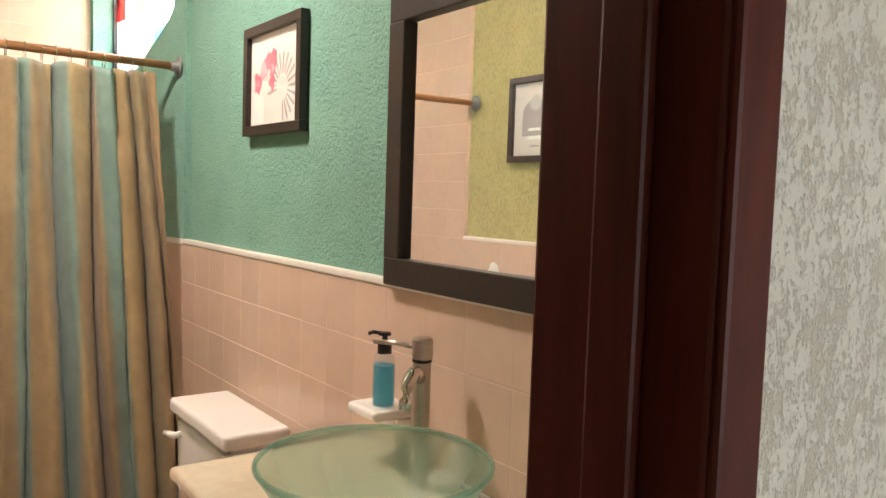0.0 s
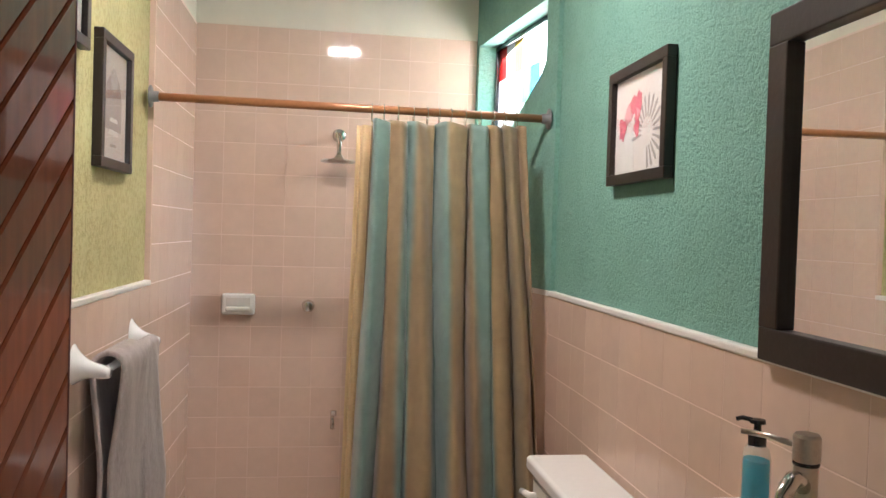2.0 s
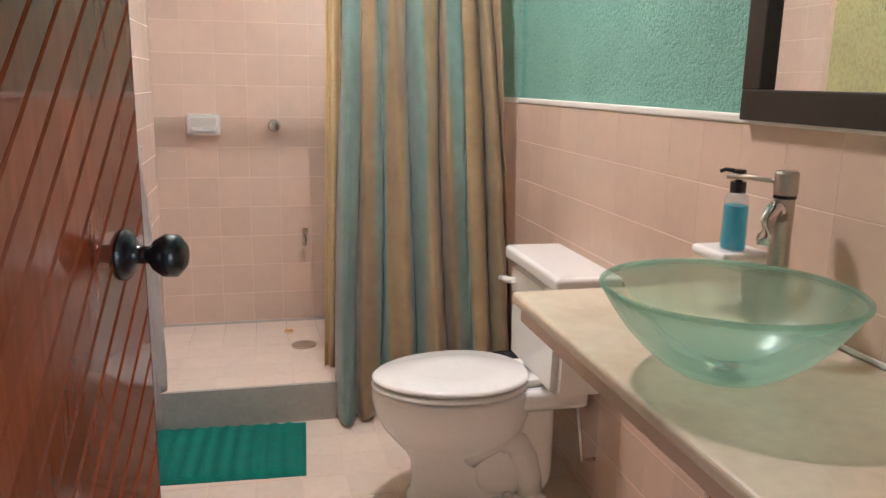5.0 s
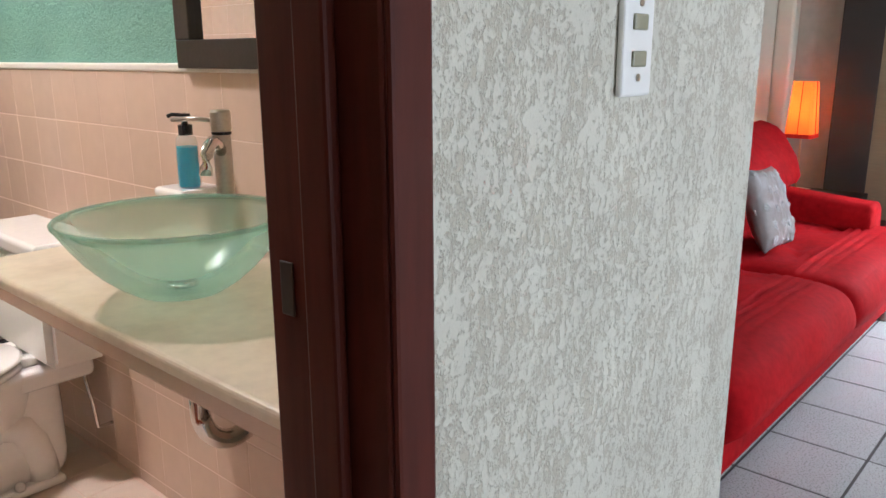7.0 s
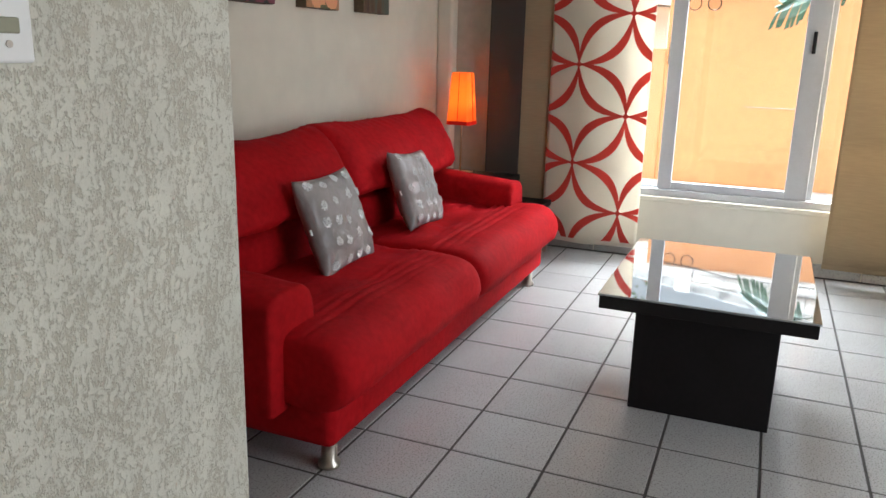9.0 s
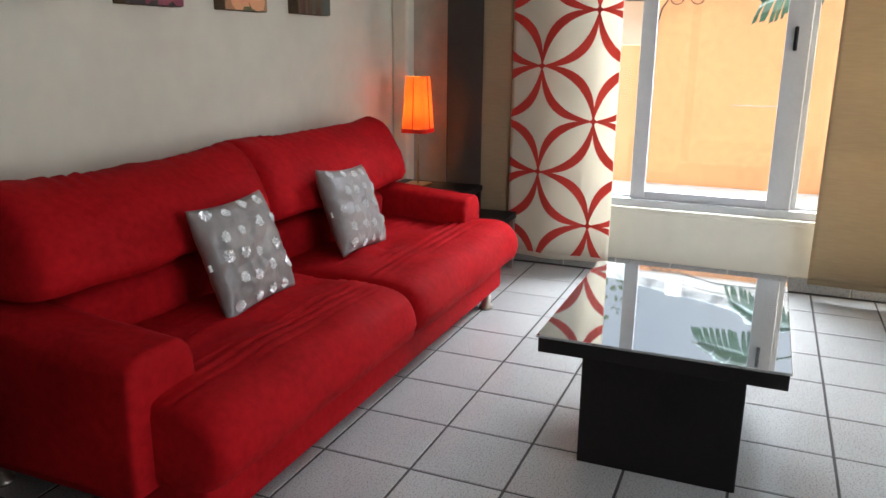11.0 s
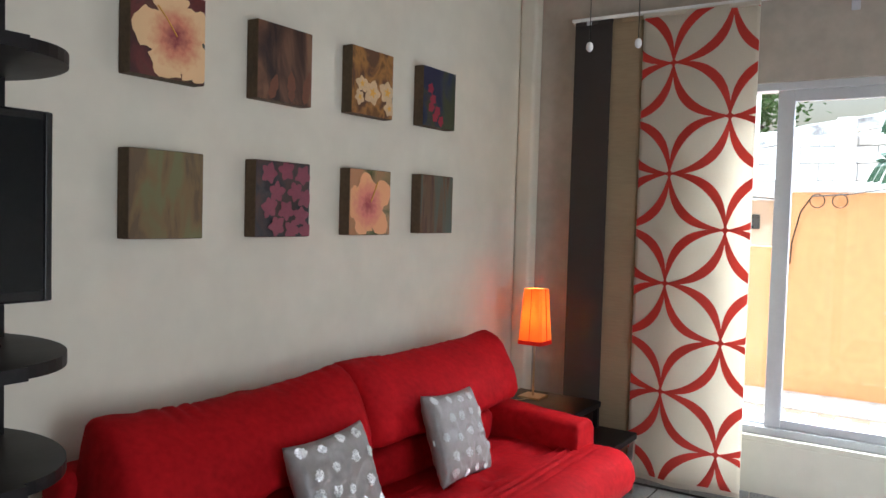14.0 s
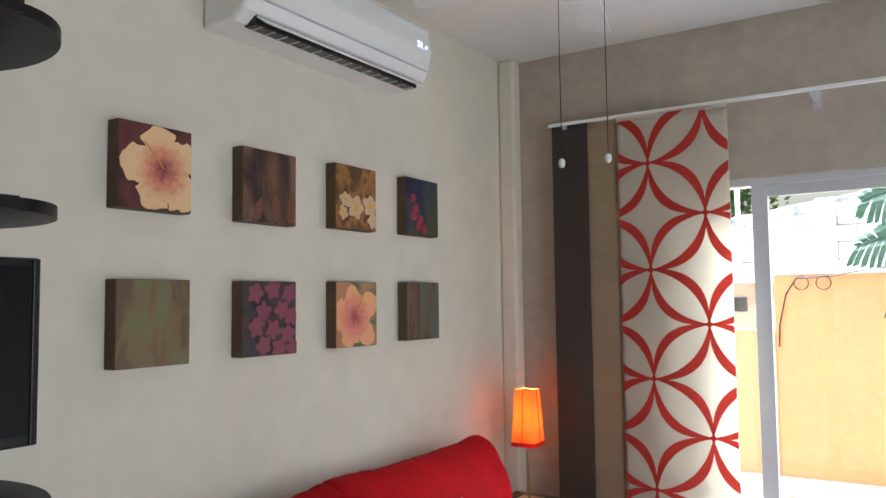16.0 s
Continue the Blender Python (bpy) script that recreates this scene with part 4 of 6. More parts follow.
bm = bmesh.new()
for k, (px, pz, a) in enumerate(((3.20, 1.92, 1.25), (3.31, 1.92, 1.6), (3.38, 1.92, 1.35))):
    petal_shape(bm, px, pz, a, 0.10 + 0.02 * k, 0.022, y - 0.0002 * k, c, 0.4, k)
part("painted_leaves", bm, P_BROWN, ob)
ob, c, y = canvas(CX4[2], 1.928, canvas_mat("amber_ground", (0.14, 0.06, 0.012), (0.34, 0.15, 0.03), (0.10, 0.04, 0.015), 7, (1, 1, 0.8)), "square canvas with pale five-petal flowers on amber")
for k, (fx, fz, s) in enumerate(((3.81, 2.03, 0.06), (3.915, 2.045, 0.058), (3.735, 2.06, 0.04), (3.93, 1.975, 0.04), (3.72, 2.0, 0.035))):
    flower(ob, c, y - 0.0006 * k, fx, fz, 5, s, s * 0.42, P_PALE, P_GOLD, 0.2 * k, 0.2, k)
ob, c, y = canvas(CX4[3], 1.936, canvas_mat("night_blue_ground", (0.012, 0.016, 0.05), (0.02, 0.03, 0.07), (0.05, 0.06, 0.025), 6, (1, 1, 0.6)), "square canvas with small crimson flowers on night blue")
for k, (fx, fz) in enumerate(((4.27, 2.12), (4.29, 2.07), (4.275, 2.03), (4.33, 2.015), (4.31, 1.985), (4.36, 1.97))):
    flower(ob, c, y - 0.0006 * k, fx, fz, 5, 0.028, 0.013, P_CRIMSON, None, 0.7 * k, 0.3, k)
ob, c, y = canvas(CX4[0], 1.396, canvas_mat("olive_ground", (0.115, 0.075, 0.036), (0.18, 0.115, 0.045), (0.155, 0.145, 0.06), 7, (1.5, 1, 0.5)), "square canvas in plain olive and ochre brushwork")
ob, c, y = canvas(CX4[1], 1.398, canvas_mat("dusk_ground", (0.012, 0.012, 0.014), (0.035, 0.030, 0.034), (0.06, 0.035, 0.03), 8, (1, 1, 1)), "square canvas with dusky rose blossoms on near black")
for k, (fx, fz) in enumerate(((3.20, 1.64), (3.29, 1.655), (3.38, 1.64), (3.24, 1.57), (3.34, 1.575), (3.395, 1.55), (3.20, 1.51), (3.29, 1.50), (3.37, 1.48), (3.24, 1.44), (3.32, 1.425), (3.40, 1.42))):
    flower(ob, c, y - 0.0004 * k, fx, fz, 5, 0.044, 0.0165, P_ROSE, None, 0.5 * k, 0.3, k)
ob, c, y = canvas(CX4[2], 1.402, canvas_mat("apricot_ground", (0.42, 0.20, 0.09), (0.30, 0.20, 0.09), (0.10, 0.10, 0.03), 5, (1, 1, 1)), "square canvas with a large peach hibiscus")
flower(ob, c, y, 3.800, 1.535, 5, 0.165, 0.062, hibiscus_paint("peach_hibiscus_paint", (0.36, 0.06, 0.06), (0.66, 0.20, 0.15), (0.76, 0.36, 0.17), 3.80, 1.535, 0.16), None, 0.5, 0.55, 8, "painted_flower", 1.12)
bm = tube(bmesh.new(), [(3.815, y - 0.004, 1.55), (3.84, y - 0.004, 1.60), (3.86, y - 0.004, 1.64)], 0.0025, 6)
part("stamen", bm, P_GOLD, ob)
ob, c, y = canvas(CX4[3], 1.408, canvas_mat("moss_ground", (0.07, 0.03, 0.02), (0.13, 0.075, 0.035), (0.09, 0.105, 0.08), 8, (1.6, 1, 0.28)), "square canvas in streaky moss and brown brushwork")

# air conditioner on the sofa wall
ac = thing("air_conditioner", "white wall-mounted split air conditioner with open vane", "air conditioner")
prof = [(SY - 0.001, 2.625), (1.90, 2.625), (1.845, 2.66), (1.815, 2.72), (1.808, 2.80), (1.815, 2.90), (1.84, 2.935), (SY - 0.001, 2.94)]
bm = bmesh.new()
prism(bm, prof, 2.985, 4.15, "x")
edges = [e for e in bm.edges if abs(e.verts[0].co.x - e.verts[1].co.x) < 1e-5]
bmesh.ops.bevel(bm, geom=edges, offset=0.02, segments=4, profile=0.5, affect="EDGES")
part("body", bm, M_WHITE, ac, smooth=False)
part("outlet", boxed((3.05, 1.852, 2.618), (4.085, 1.915, 2.655), 0.004), M_BLACK, ac, "dark air outlet slot")
for k in range(16):
    part("louvre", boxed((3.08 + k * 0.065, 1.855, 2.614), (3.084 + k * 0.065, 1.91, 2.624)), M_ALU, ac)
part("vane", prism(bmesh.new(), [(1.845, 2.648), (1.80, 2.616), (1.803, 2.612), (1.850, 2.643)], 3.05, 4.085, "x"), M_WHITE, ac, "open white vane")
part("seam", boxed((2.99, 1.8075, 2.700), (4.145, 1.822, 2.703)), M_ALU, ac)
M_LED = glow("blue_white_display", (0.45, 0.55, 1.0), 3.0)
cu = bpy.data.curves.new("display_digits", "FONT")
cu.body, cu.size, cu.extrude = "24", 0.042, 0.0005
ob = new("display_digits", cu)
cu.materials.append(M_LED)
ob.parent = ac
ob.matrix_basis = pose(4.03, 1.8055, 2.80, 90, 0, 0)
part("display_dot", boxed((4.098, 1.804, 2.806), (4.108, 1.8085, 2.816)), M_LED, ac, "lit blue dot")
part("brand_plate", boxed((3.06, 1.806, 2.855), (3.16, 1.812, 2.872)), M_BLACK, ac, "dark brand lettering bar")

# ceiling fan with light kit and pull cords
fan = thing("ceiling_fan", "white ceiling fan with four blades and hanging pull cords", "ceiling fan", (3.62, 0.85, 0))
part("rod", tube(bmesh.new(), [(0, 0, H), (0, 0, 2.80)], 0.012, 12), M_WHITE, fan, smooth=True)
part("motor", lathe(bmesh.new(), [(0.02, 2.88), (0.10, 2.86), (0.12, 2.825), (0.12, 2.765), (0.07, 2.735), (0.05, 2.72)], steps=32), M_WHITE, fan, smooth=True)
part("light_bowl", lathe(bmesh.new(), [(0.09, 2.735), (0.10, 2.72), (0.085, 2.692), (0.04, 2.672), (0.003, 2.667)], steps=28), M_WHITE, fan, "white glass light bowl", smooth=True)
for k in range(4):
    bm = bmesh.new()
    a = radians(14 + 90 * k)
    box(bm, (0.17, -0.068, 2.760), (0.62, 0.068, 2.768), 0.003)
    bmesh.ops.rotate(bm, cent=(0.4, 0, 2.765), matrix=Euler((radians(11), 0, 0)).to_matrix(), verts=bm.verts)
    box(bm, (0.10, -0.02, 2.763), (0.20, 0.02, 2.769), 0.002)
    bmesh.ops.rotate(bm, cent=(0, 0, 0), matrix=Euler((0, 0, a)).to_matrix(), verts=bm.verts)
    part("blade", bm, M_WHITE, fan)
for dx, dy, z in ((-0.05, 0.04, 2.09), (0.03, -0.10, 2.105)):
    bm = tube(bmesh.new(), [(dx, dy, 2.70), (dx, dy, z)], 0.0016, 6)
    c = part("pull_cord", bm, M_BLACK, fan, "thin dark pull cord")
    part("cord_knob", plump(bmesh.new(), (dx, dy, z - 0.012), (0.024, 0.024, 0.034), 2, 10, 14), M_WHITE, c, "small white knob", smooth=True)

# corner media stand with rounded shelves
stand = thing("media_stand", "black-brown media stand with rounded shelves and square posts", "tv stand")
for z in (0.14, 0.52, 0.905, 1.145, 1.80, 2.21):
    outline = [(1.60, 1.38), (1.95, 1.38)] + [(1.95 + 0.205 * math.sin(a), 1.70 - 0.30 * math.cos(a)) for a in np.linspace(0, math.pi / 2 * 1.15, 14)] + [(2.09, 1.99), (1.60, 1.99)]
    bm = prism(bmesh.new(), [(float(a), float(b)) for a, b in outline], z, z + 0.028, "z")
    part("shelf", bm, M_BLACKWOOD, stand)
for x, y in ((2.075, 1.80), (1.66, 1.93), (1.66, 1.45)):
    part("post", boxed((x - 0.03, y - 0.03, 0), (x + 0.03, y + 0.03, 2.62), 0.003), M_BLACKWOOD, stand)
tv = thing("television", "switched-off flat television with glossy black bezel", "television")
part("cabinet", boxed((1.60, 1.69, 1.262), (2.175, 1.76, 1.722), 0.006), M_BLACK, tv)
part("screen", boxed((1.625, 1.686, 1.29), (2.150, 1.691, 1.70)), M_SCREEN, tv, "dark matt screen")
part("bezel_edge", boxed((2.155, 1.683, 1.265), (2.172, 1.69, 1.719), 0.002), M_BLACK, tv)
part("tv_foot", boxed((1.72, 1.62, 1.173), (2.02, 1.86, 1.185), 0.004), M_BLACK, tv)
part("neck", boxed((1.84, 1.72, 1.185), (1.92, 1.76, 1.27), 0.004), M_BLACK, tv)

# light switch on the stucco wall
sw = thing("light_switch", "white light switch plate with two rocker switches", "switch")
part("plate", boxed((1.135, GY - 0.009, 1.206), (1.201, GY - 0.0005, 1.326), 0.004, 3), M_WHITE, sw)
M_ROCKER = material("olive_grey_rocker", (0.30, 0.29, 0.20), 0.35, var=0.08, bump=0.05)
for z in (1.2455, 1.2835):
    part("rocker", boxed((1.153, GY - 0.012, z - 0.0085), (1.183, GY - 0.008, z + 0.0085), 0.002), M_ROCKER, sw, "olive grey rocker")
for z in (1.226, 1.303):
    part("screw", lathe(bmesh.new(), [(0.004, GY - 0.0105), (0.004, GY - 0.008)], (1.169, 0, z), "y", 12), M_BRUSHED, sw)

# ---- bathroom ----
# door leaf: diagonal boards in a frame, swung inwards
HX, HY = DL + 0.02, NY + 0.012
ang = math.degrees(math.atan2(1.735 - HY, 0.190 - HX))
door = tagged(new("door_1"), "open varnished red-brown door of diagonal boards with black knob", "door", kind="structure")
door.matrix_world = pose(HX, HY, 0, 0, 0, ang)
DW = math.hypot(0.190 - HX, 1.735 - HY)
part("core", boxed((0, 0.008, 0.008), (DW, 0.030, DH - 0.006), 0.002), M_MAHOG, door)
part("edge_stile", boxed((DW, 0.0, 0.008), (DW + 0.006, 0.037, DH - 0.006), 0.002), M_MAHOG, door)


def clip_band(a, b, w, h):
    """The part of a rising 45-degree-and-steeper band that lies in a w x h rectangle."""
    slope = 1.28

    def cut(poly, f):
        out = []
        for k, p in enumerate(poly):
            q = poly[(k + 1) % len(poly)]
            fp, fq = f(p), f(q)
            if fp >= 0:
                out.append(p)
            if fp * fq < 0:
                s = fp / (fp - fq)
                out.append((p[0] + s * (q[0] - p[0]), p[1] + s * (q[1] - p[1])))
        return out
    poly = [(0, 0.01), (w, 0.01), (w, h), (0, h)]
    poly = cut(poly, lambda p: (p[1] - slope * p[0]) - a)
    return cut(poly, lambda p: b - (p[1] - slope * p[0])) if poly else poly


pitch = 0.072
for k in range(-16, 31):
    poly = clip_band(k * pitch + 0.002, (k + 1) * pitch - 0.0015, DW, DH - 0.01)
    if len(poly) > 2:
        bm = prism(bmesh.new(), poly, -0.002, 0.008, "y")
        ed = [e for e in bm.edges if all(abs(v.co.y + 0.002) < 1e-5 for v in e.verts)]
        bmesh.ops.bevel(bm, geom=ed, offset=0.0028, segments=1, affect="EDGES")
        part("board", bm, M_DOOR, door)
knob = part("knob", lathe(bmesh.new(), [(0.036, -0.002), (0.036, -0.006), (0.026, -0.013), (0.013, -0.018), (0.012, -0.038), (0.022, -0.046), (0.030, -0.060), (0.029, -0.076), (0.018, -0.086), (0.002, -0.088)], (DW - 0.065, 0, 1.05), "y", 32), M_BLACK, door, "glossy black door knob with rose", smooth=True)

# mirror
mir = thing("wall_mirror", "large wall mirror in a wide dark espresso wooden frame", "mirror")
MY0, MY1, MZ0, MZ1, MW = 1.10, 2.010, 1.225, 1.872, 0.060
for nm, lo, hi in (("frame_rail", (RX - 0.022, MY0, MZ0), (RX + 0.018, MY1, MZ0 + 0.0615)), ("frame_rail", (RX - 0.022, MY0, MZ1 - 0.0615), (RX + 0.018, MY1, MZ1)),
                   ("frame_stile", (RX - 0.0225, MY0, MZ0 + 0.0615), (RX + 0.018, MY0 + MW, MZ1 - 0.0615)), ("frame_stile", (RX - 0.0225, MY1 - MW, MZ0 + 0.0615), (RX + 0.018, MY1, MZ1 - 0.0615))):
    part(nm, boxed(lo, hi, 0.003), M_ESPRESSO, mir)
part("mirror_glass", boxed((RX - 0.004, MY0 + MW - 0.005, MZ0 + 0.055), (RX + 0.016, MY1 - MW + 0.005, MZ1 - 0.055)), M_MIRROR, mir, "clear mirror glass")


def framed_print(nm, label, wall_x, inward, y0, y1, z0, z1):
    ob = thing(nm, label, "picture")
    def bx(d0, d1, a, b, c, d, bev=0.002):
        xs = sorted((wall_x + inward * d0, wall_x + inward * d1))
        return boxed((xs[0], a, c), (xs[1], b, d), bev)
    f = 0.030
    for a, b, c, d in ((y0, y1, z0, z0 + f), (y0, y1, z1 - f, z1), (y0, y0 + f, z0 + f, z1 - f), (y1 - f, y1, z0 + f, z1 - f)):
        part("frame", bx(0.0, 0.028, a, b, c, d), M_ESPRESSO, ob)
    part("paper", bx(0.004, 0.010, y0 + f, y1 - f, z0 + f, z1 - f, 0), material("pale_print_paper", (0.62, 0.58, 0.54), 0.7, var=0.08, scale=9), ob, "pale printed paper")
    g = part("pane", bx(0.017, 0.019, y0 + f, y1 - f, z0 + f, z1 - f, 0), M_GLASS, ob, "clear picture glass")
    g.visible_shadow = False
    return ob, (y0 + f + 0.004, y1 - f - 0.004, z0 + f + 0.004, z1 - f - 0.004)


M_PINKINK = paint("magenta_pink_ink", (0.62, 0.10, 0.16))
M_ROSEINK = paint("pale_rose_ink", (0.66, 0.30, 0.33))
M_GREYINK = paint("grey_ink", (0.30, 0.28, 0.28))
M_WHITEINK = paint("white_ink", (0.80, 0.78, 0.75))
ob, c = framed_print("framed_print", "dark-framed print of a pink flower over a pale fan", RX + 0.02, -1, 2.49, 2.90, 1.60, 1.935)


def ink(ob, name, mat, wall_x, inward, outline, lift=0.0):
    bm = bmesh.new()
    x0, x1 = wall_x + inward * 0.0102, wall_x + inward * (0.0112 + lift)
    prism(bm, outline, min(x0, x1), max(x0, x1), "x")
    part(name, bm, mat, ob)


rng = random.Random(12)
for k in range(9):
    cy, cz, rad = rng.uniform(2.69, 2.83), rng.uniform(1.755, 1.835), rng.uniform(0.018, 0.034)
    blob = [(cy + rad * 0.8 * math.cos(a) * (1 + 0.25 * math.sin(3 * a + k)), cz + rad * math.sin(a) * (1 + 0.25 * math.sin(4 * a + 2 * k))) for a in np.linspace(0, 2 * math.pi, 25)[:-1]]
    ink(ob, "pink_blossom", M_PINKINK if k % 3 else M_ROSEINK, RX + 0.02, -1, [(float(a), float(b)) for a, b in blob], 0.00012 * k)
for k in range(17):
    a = radians(265 - 17 * k)
    cy, cz = 2.640, 1.735
    d = Vector((math.cos(a), math.sin(a)))
    nn = Vector((-d.y, d.x))
    pts = [Vector((cy, cz)) + d * r + nn * w for r, w in ((0.040, -0.0025), (0.095, -0.0050), (0.104, 0.0), (0.095, 0.0050), (0.040, 0.0025))]
    pts = [(min(max(p.x, 2.525), 2.86), min(max(p.y, 1.635), 1.90)) for p in pts]
    ink(ob, "fan_petal", M_GREYINK, RX + 0.02, -1, pts)
def grey_print(y0, z0, label):
    """A pale print: a grey arch with a disc above and small light figures below, in a black frame."""
    ob, c = framed_print("framed_print", label, LX - 0.02, 1, y0, y0 + 0.34, z0, z0 + 0.395)
    ym = y0 + 0.17
    arch = [(ym - 0.085, z0 + 0.12), (ym + 0.085, z0 + 0.12)] + [(ym + 0.085 * math.cos(a), z0 + 0.215 + 0.075 * math.sin(a)) for a in np.linspace(0, math.pi, 15)]
    ink(ob, "print_arch", M_GREYINK, LX - 0.02, 1, [(float(a), float(b)) for a, b in arch])
    ink(ob, "print_disc", M_MIDINK, LX - 0.02, 1, [(ym + 0.036 * math.cos(k * math.pi / 10), z0 + 0.272 + 0.036 * math.sin(k * math.pi / 10)) for k in range(20)], 0.0006)
    for dz, hw, hh in ((0.145, 0.045, 0.012), (0.105, 0.050, 0.016), (0.070, 0.030, 0.008)):
        ink(ob, "print_figure", M_WHITEINK if dz > 0.08 else M_GREYINK, LX - 0.02, 1, [(ym - hw, z0 + dz), (ym + hw, z0 + dz), (ym + hw * 0.8, z0 + dz + hh), (ym - hw * 0.8, z0 + dz + hh)], 0.0008)


M_MIDINK = paint("mid_grey_ink", (0.44, 0.42, 0.41))
grey_print(2.975, 1.605, "black-framed print of a grey arch on the lime wall")
grey_print(2.52, 1.905, "black-framed grey print hung higher beside its neighbour")

# counter and its apron
ctop = thing("vanity_counter", "cream marble vanity counter with rounded worn front edge", "counter")
part("worktop", boxed((0.892, NY + 0.002, 0.812), (RX - 0.001, 2.135, 0.84), 0.010, 4), M_STONE, ctop)
part("apron", boxed((0.912, NY + 0.002, 0.772), (0.932, 2.125, 0.812), 0.003), M_PINK, ctop, "pink tiled front apron")
part("end_apron", boxed((0.932, 2.105, 0.772), (RX - 0.001, 2.125, 0.812), 0.003), M_PINK, ctop, "pink tiled end apron")
part("back_seam", boxed((RX - 0.006, NY + 0.002, 0.840), (RX - 0.001, 2.13, 0.850), 0.002), M_WHITETRIM, ctop, "white sealant line")

# glass vessel basin
BX, BYC = 1.068, 1.595
basin = thing("vessel_basin", "round frosted sea-green glass vessel basin on the counter", "basin", (BX, BYC, 0.841))
R = 0.198
outer = [(0.050, 0.0), (0.076, 0.008), (0.105, 0.026), (0.132, 0.049), (0.158, 0.077), (0.178, 0.105), (0.192, 0.127), (R, 0.139)]
inner = [(R - 0.004, 0.143), (R - 0.011, 0.136), (0.183, 0.121), (0.168, 0.100), (0.148, 0.075), (0.122, 0.049), (0.096, 0.029), (0.068, 0.016), (0.020, 0.013)]
part("bowl", lathe(bmesh.new(), [(0.001, 0.0)] + outer + [(R - 0.004, 0.143)], steps=72, caps=False), M_BOWL, basin, "frosted outer glass", smooth=True)
part("bowl_inside", lathe(bmesh.new(), inner + [(0.001, 0.013)], steps=72, caps=False), M_BOWLIN, basin, "polished glass inside", smooth=True)
part("rim", lathe(bmesh.new(), [(R - 0.007, 0.1425), (R - 0.004, 0.1455), (R, 0.1455), (R + 0.003, 0.1425), (R + 0.0025, 0.1385), (R - 0.003, 0.1355)], steps=72, caps=False), M_RIM, basin, "polished green glass rim", smooth=True)
part("drain", lathe(bmesh.new(), [(0.002, 0.022), (0.024, 0.022), (0.028, 0.018), (0.028, 0.0145)], steps=24), M_CHROME, basin, "chrome drain", smooth=True)

# faucet
fc = thing("faucet", "tall brushed nickel basin faucet with side lever", "faucet", (1.283, 1.772, 0.840))
part("body", lathe(bmesh.new(), [(0.026, 0.0), (0.026, 0.006), (0.0185, 0.010), (0.0185, 0.262), (0.021, 0.263), (0.021, 0.300), (0.018, 0.305), (0.0, 0.305)], steps=32), M_BRUSHED, fc, smooth=False)
d = Vector((BX - 1.283, BYC - 1.772, 0)).normalized()
pts = [d * r + Vector((0, 0, h)) for r, h in ((0.010, 0.222), (0.035, 0.240), (0.060, 0.246), (0.082, 0.240), (0.100, 0.224), (0.110, 0.202), (0.113, 0.186))]
part("spout", tube(bmesh.new(), pts, 0.0125, 18), M_CHROME, fc, "bent chrome spout", smooth=True)
part("lever", tube(bmesh.new(), [(-0.012, 0.018, 0.284), (-0.03, 0.06, 0.286), (-0.05, 0.105, 0.283)], 0.005, 12), M_BRUSHED, fc, "thin lever handle", smooth=True)
part("collar", lathe(bmesh.new(), [(0.0195, 0.255), (0.0205, 0.258), (0.0195, 0.261)], steps=28), M_BLACK, fc)

# wall soap dish and pump bottle
dish = thing("tile_soap_shelf", "white ceramic soap shelf set in the wall tiles", "soap dish")
part("shelf", boxed((1.240, 1.880, 0.945), (RX, 2.000, 0.968), 0.010, 3), M_PORC, dish, smooth=False)
part("shelf_bracket", boxed((1.30, 1.885, 0.915), (RX, 1.995, 0.946), 0.012, 3), M_PORC, dish)
soap = thing("soap_bottle", "pump bottle of turquoise liquid soap with black pump", "soap dispenser", (1.29, 1.925, 0.9685))
soap.scale = (0.86, 0.86, 0.86)
part("liquid", lathe(bmesh.new(), [(0.0, 0.003), (0.030, 0.003), (0.031, 0.02), (0.030, 0.105), (0.0, 0.105)], steps=28, squash=(0.8, 1.0)), M_SOAP, soap, "turquoise liquid", smooth=False)
part("bottle", lathe(bmesh.new(), [(0.032, 0.0), (0.0345, 0.006), (0.033, 0.11), (0.028, 0.128), (0.016, 0.140)], steps=28, squash=(0.8, 1.0)), M_PLASTICCLEAR, soap, "clear plastic bottle", smooth=True)
part("pump", lathe(bmesh.new(), [(0.018, 0.134), (0.018, 0.160), (0.008, 0.163), (0.007, 0.178), (0.016, 0.180), (0.015, 0.188), (0.0, 0.190)], steps=20), M_BLACK, soap, "black pump head")
part("nozzle", tube(bmesh.new(), [(0, 0, 0.184), (-0.02, 0.025, 0.186), (-0.027, 0.034, 0.181)], 0.005, 10), M_BLACK, soap, "black nozzle", smooth=True)

# drain trap below the counter
trap = thing("drain_trap", "chrome drain trap hanging under the counter", "drain pipe")
pts = [(1.078, 1.59, 0.80), (1.078, 1.59, 0.60)] + [(1.078 + 0.055 - 0.055 * math.cos(a), 1.59 - 0.02 * math.sin(a / 2), 0.60 - 0.062 * math.sin(a)) for a in np.linspace(0, math.pi, 12)] + [(1.19, 1.575, 0.635), (1.22, 1.575, 0.65), (RX, 1.575, 0.65)]
part("pipe", tube(bmesh.new(), [tuple(map(float, p)) for p in pts], 0.019, 16), M_CHROME, trap, smooth=True)
for p in ((1.078, 1.59, 0.655), (1.19, 1.575, 0.625)):
    part("slip_nut", lathe(bmesh.new(), [(0.019, -0.012), (0.028, -0.010), (0.028, 0.010), (0.019, 0.012)], p, steps=8), M_CHROME, trap)
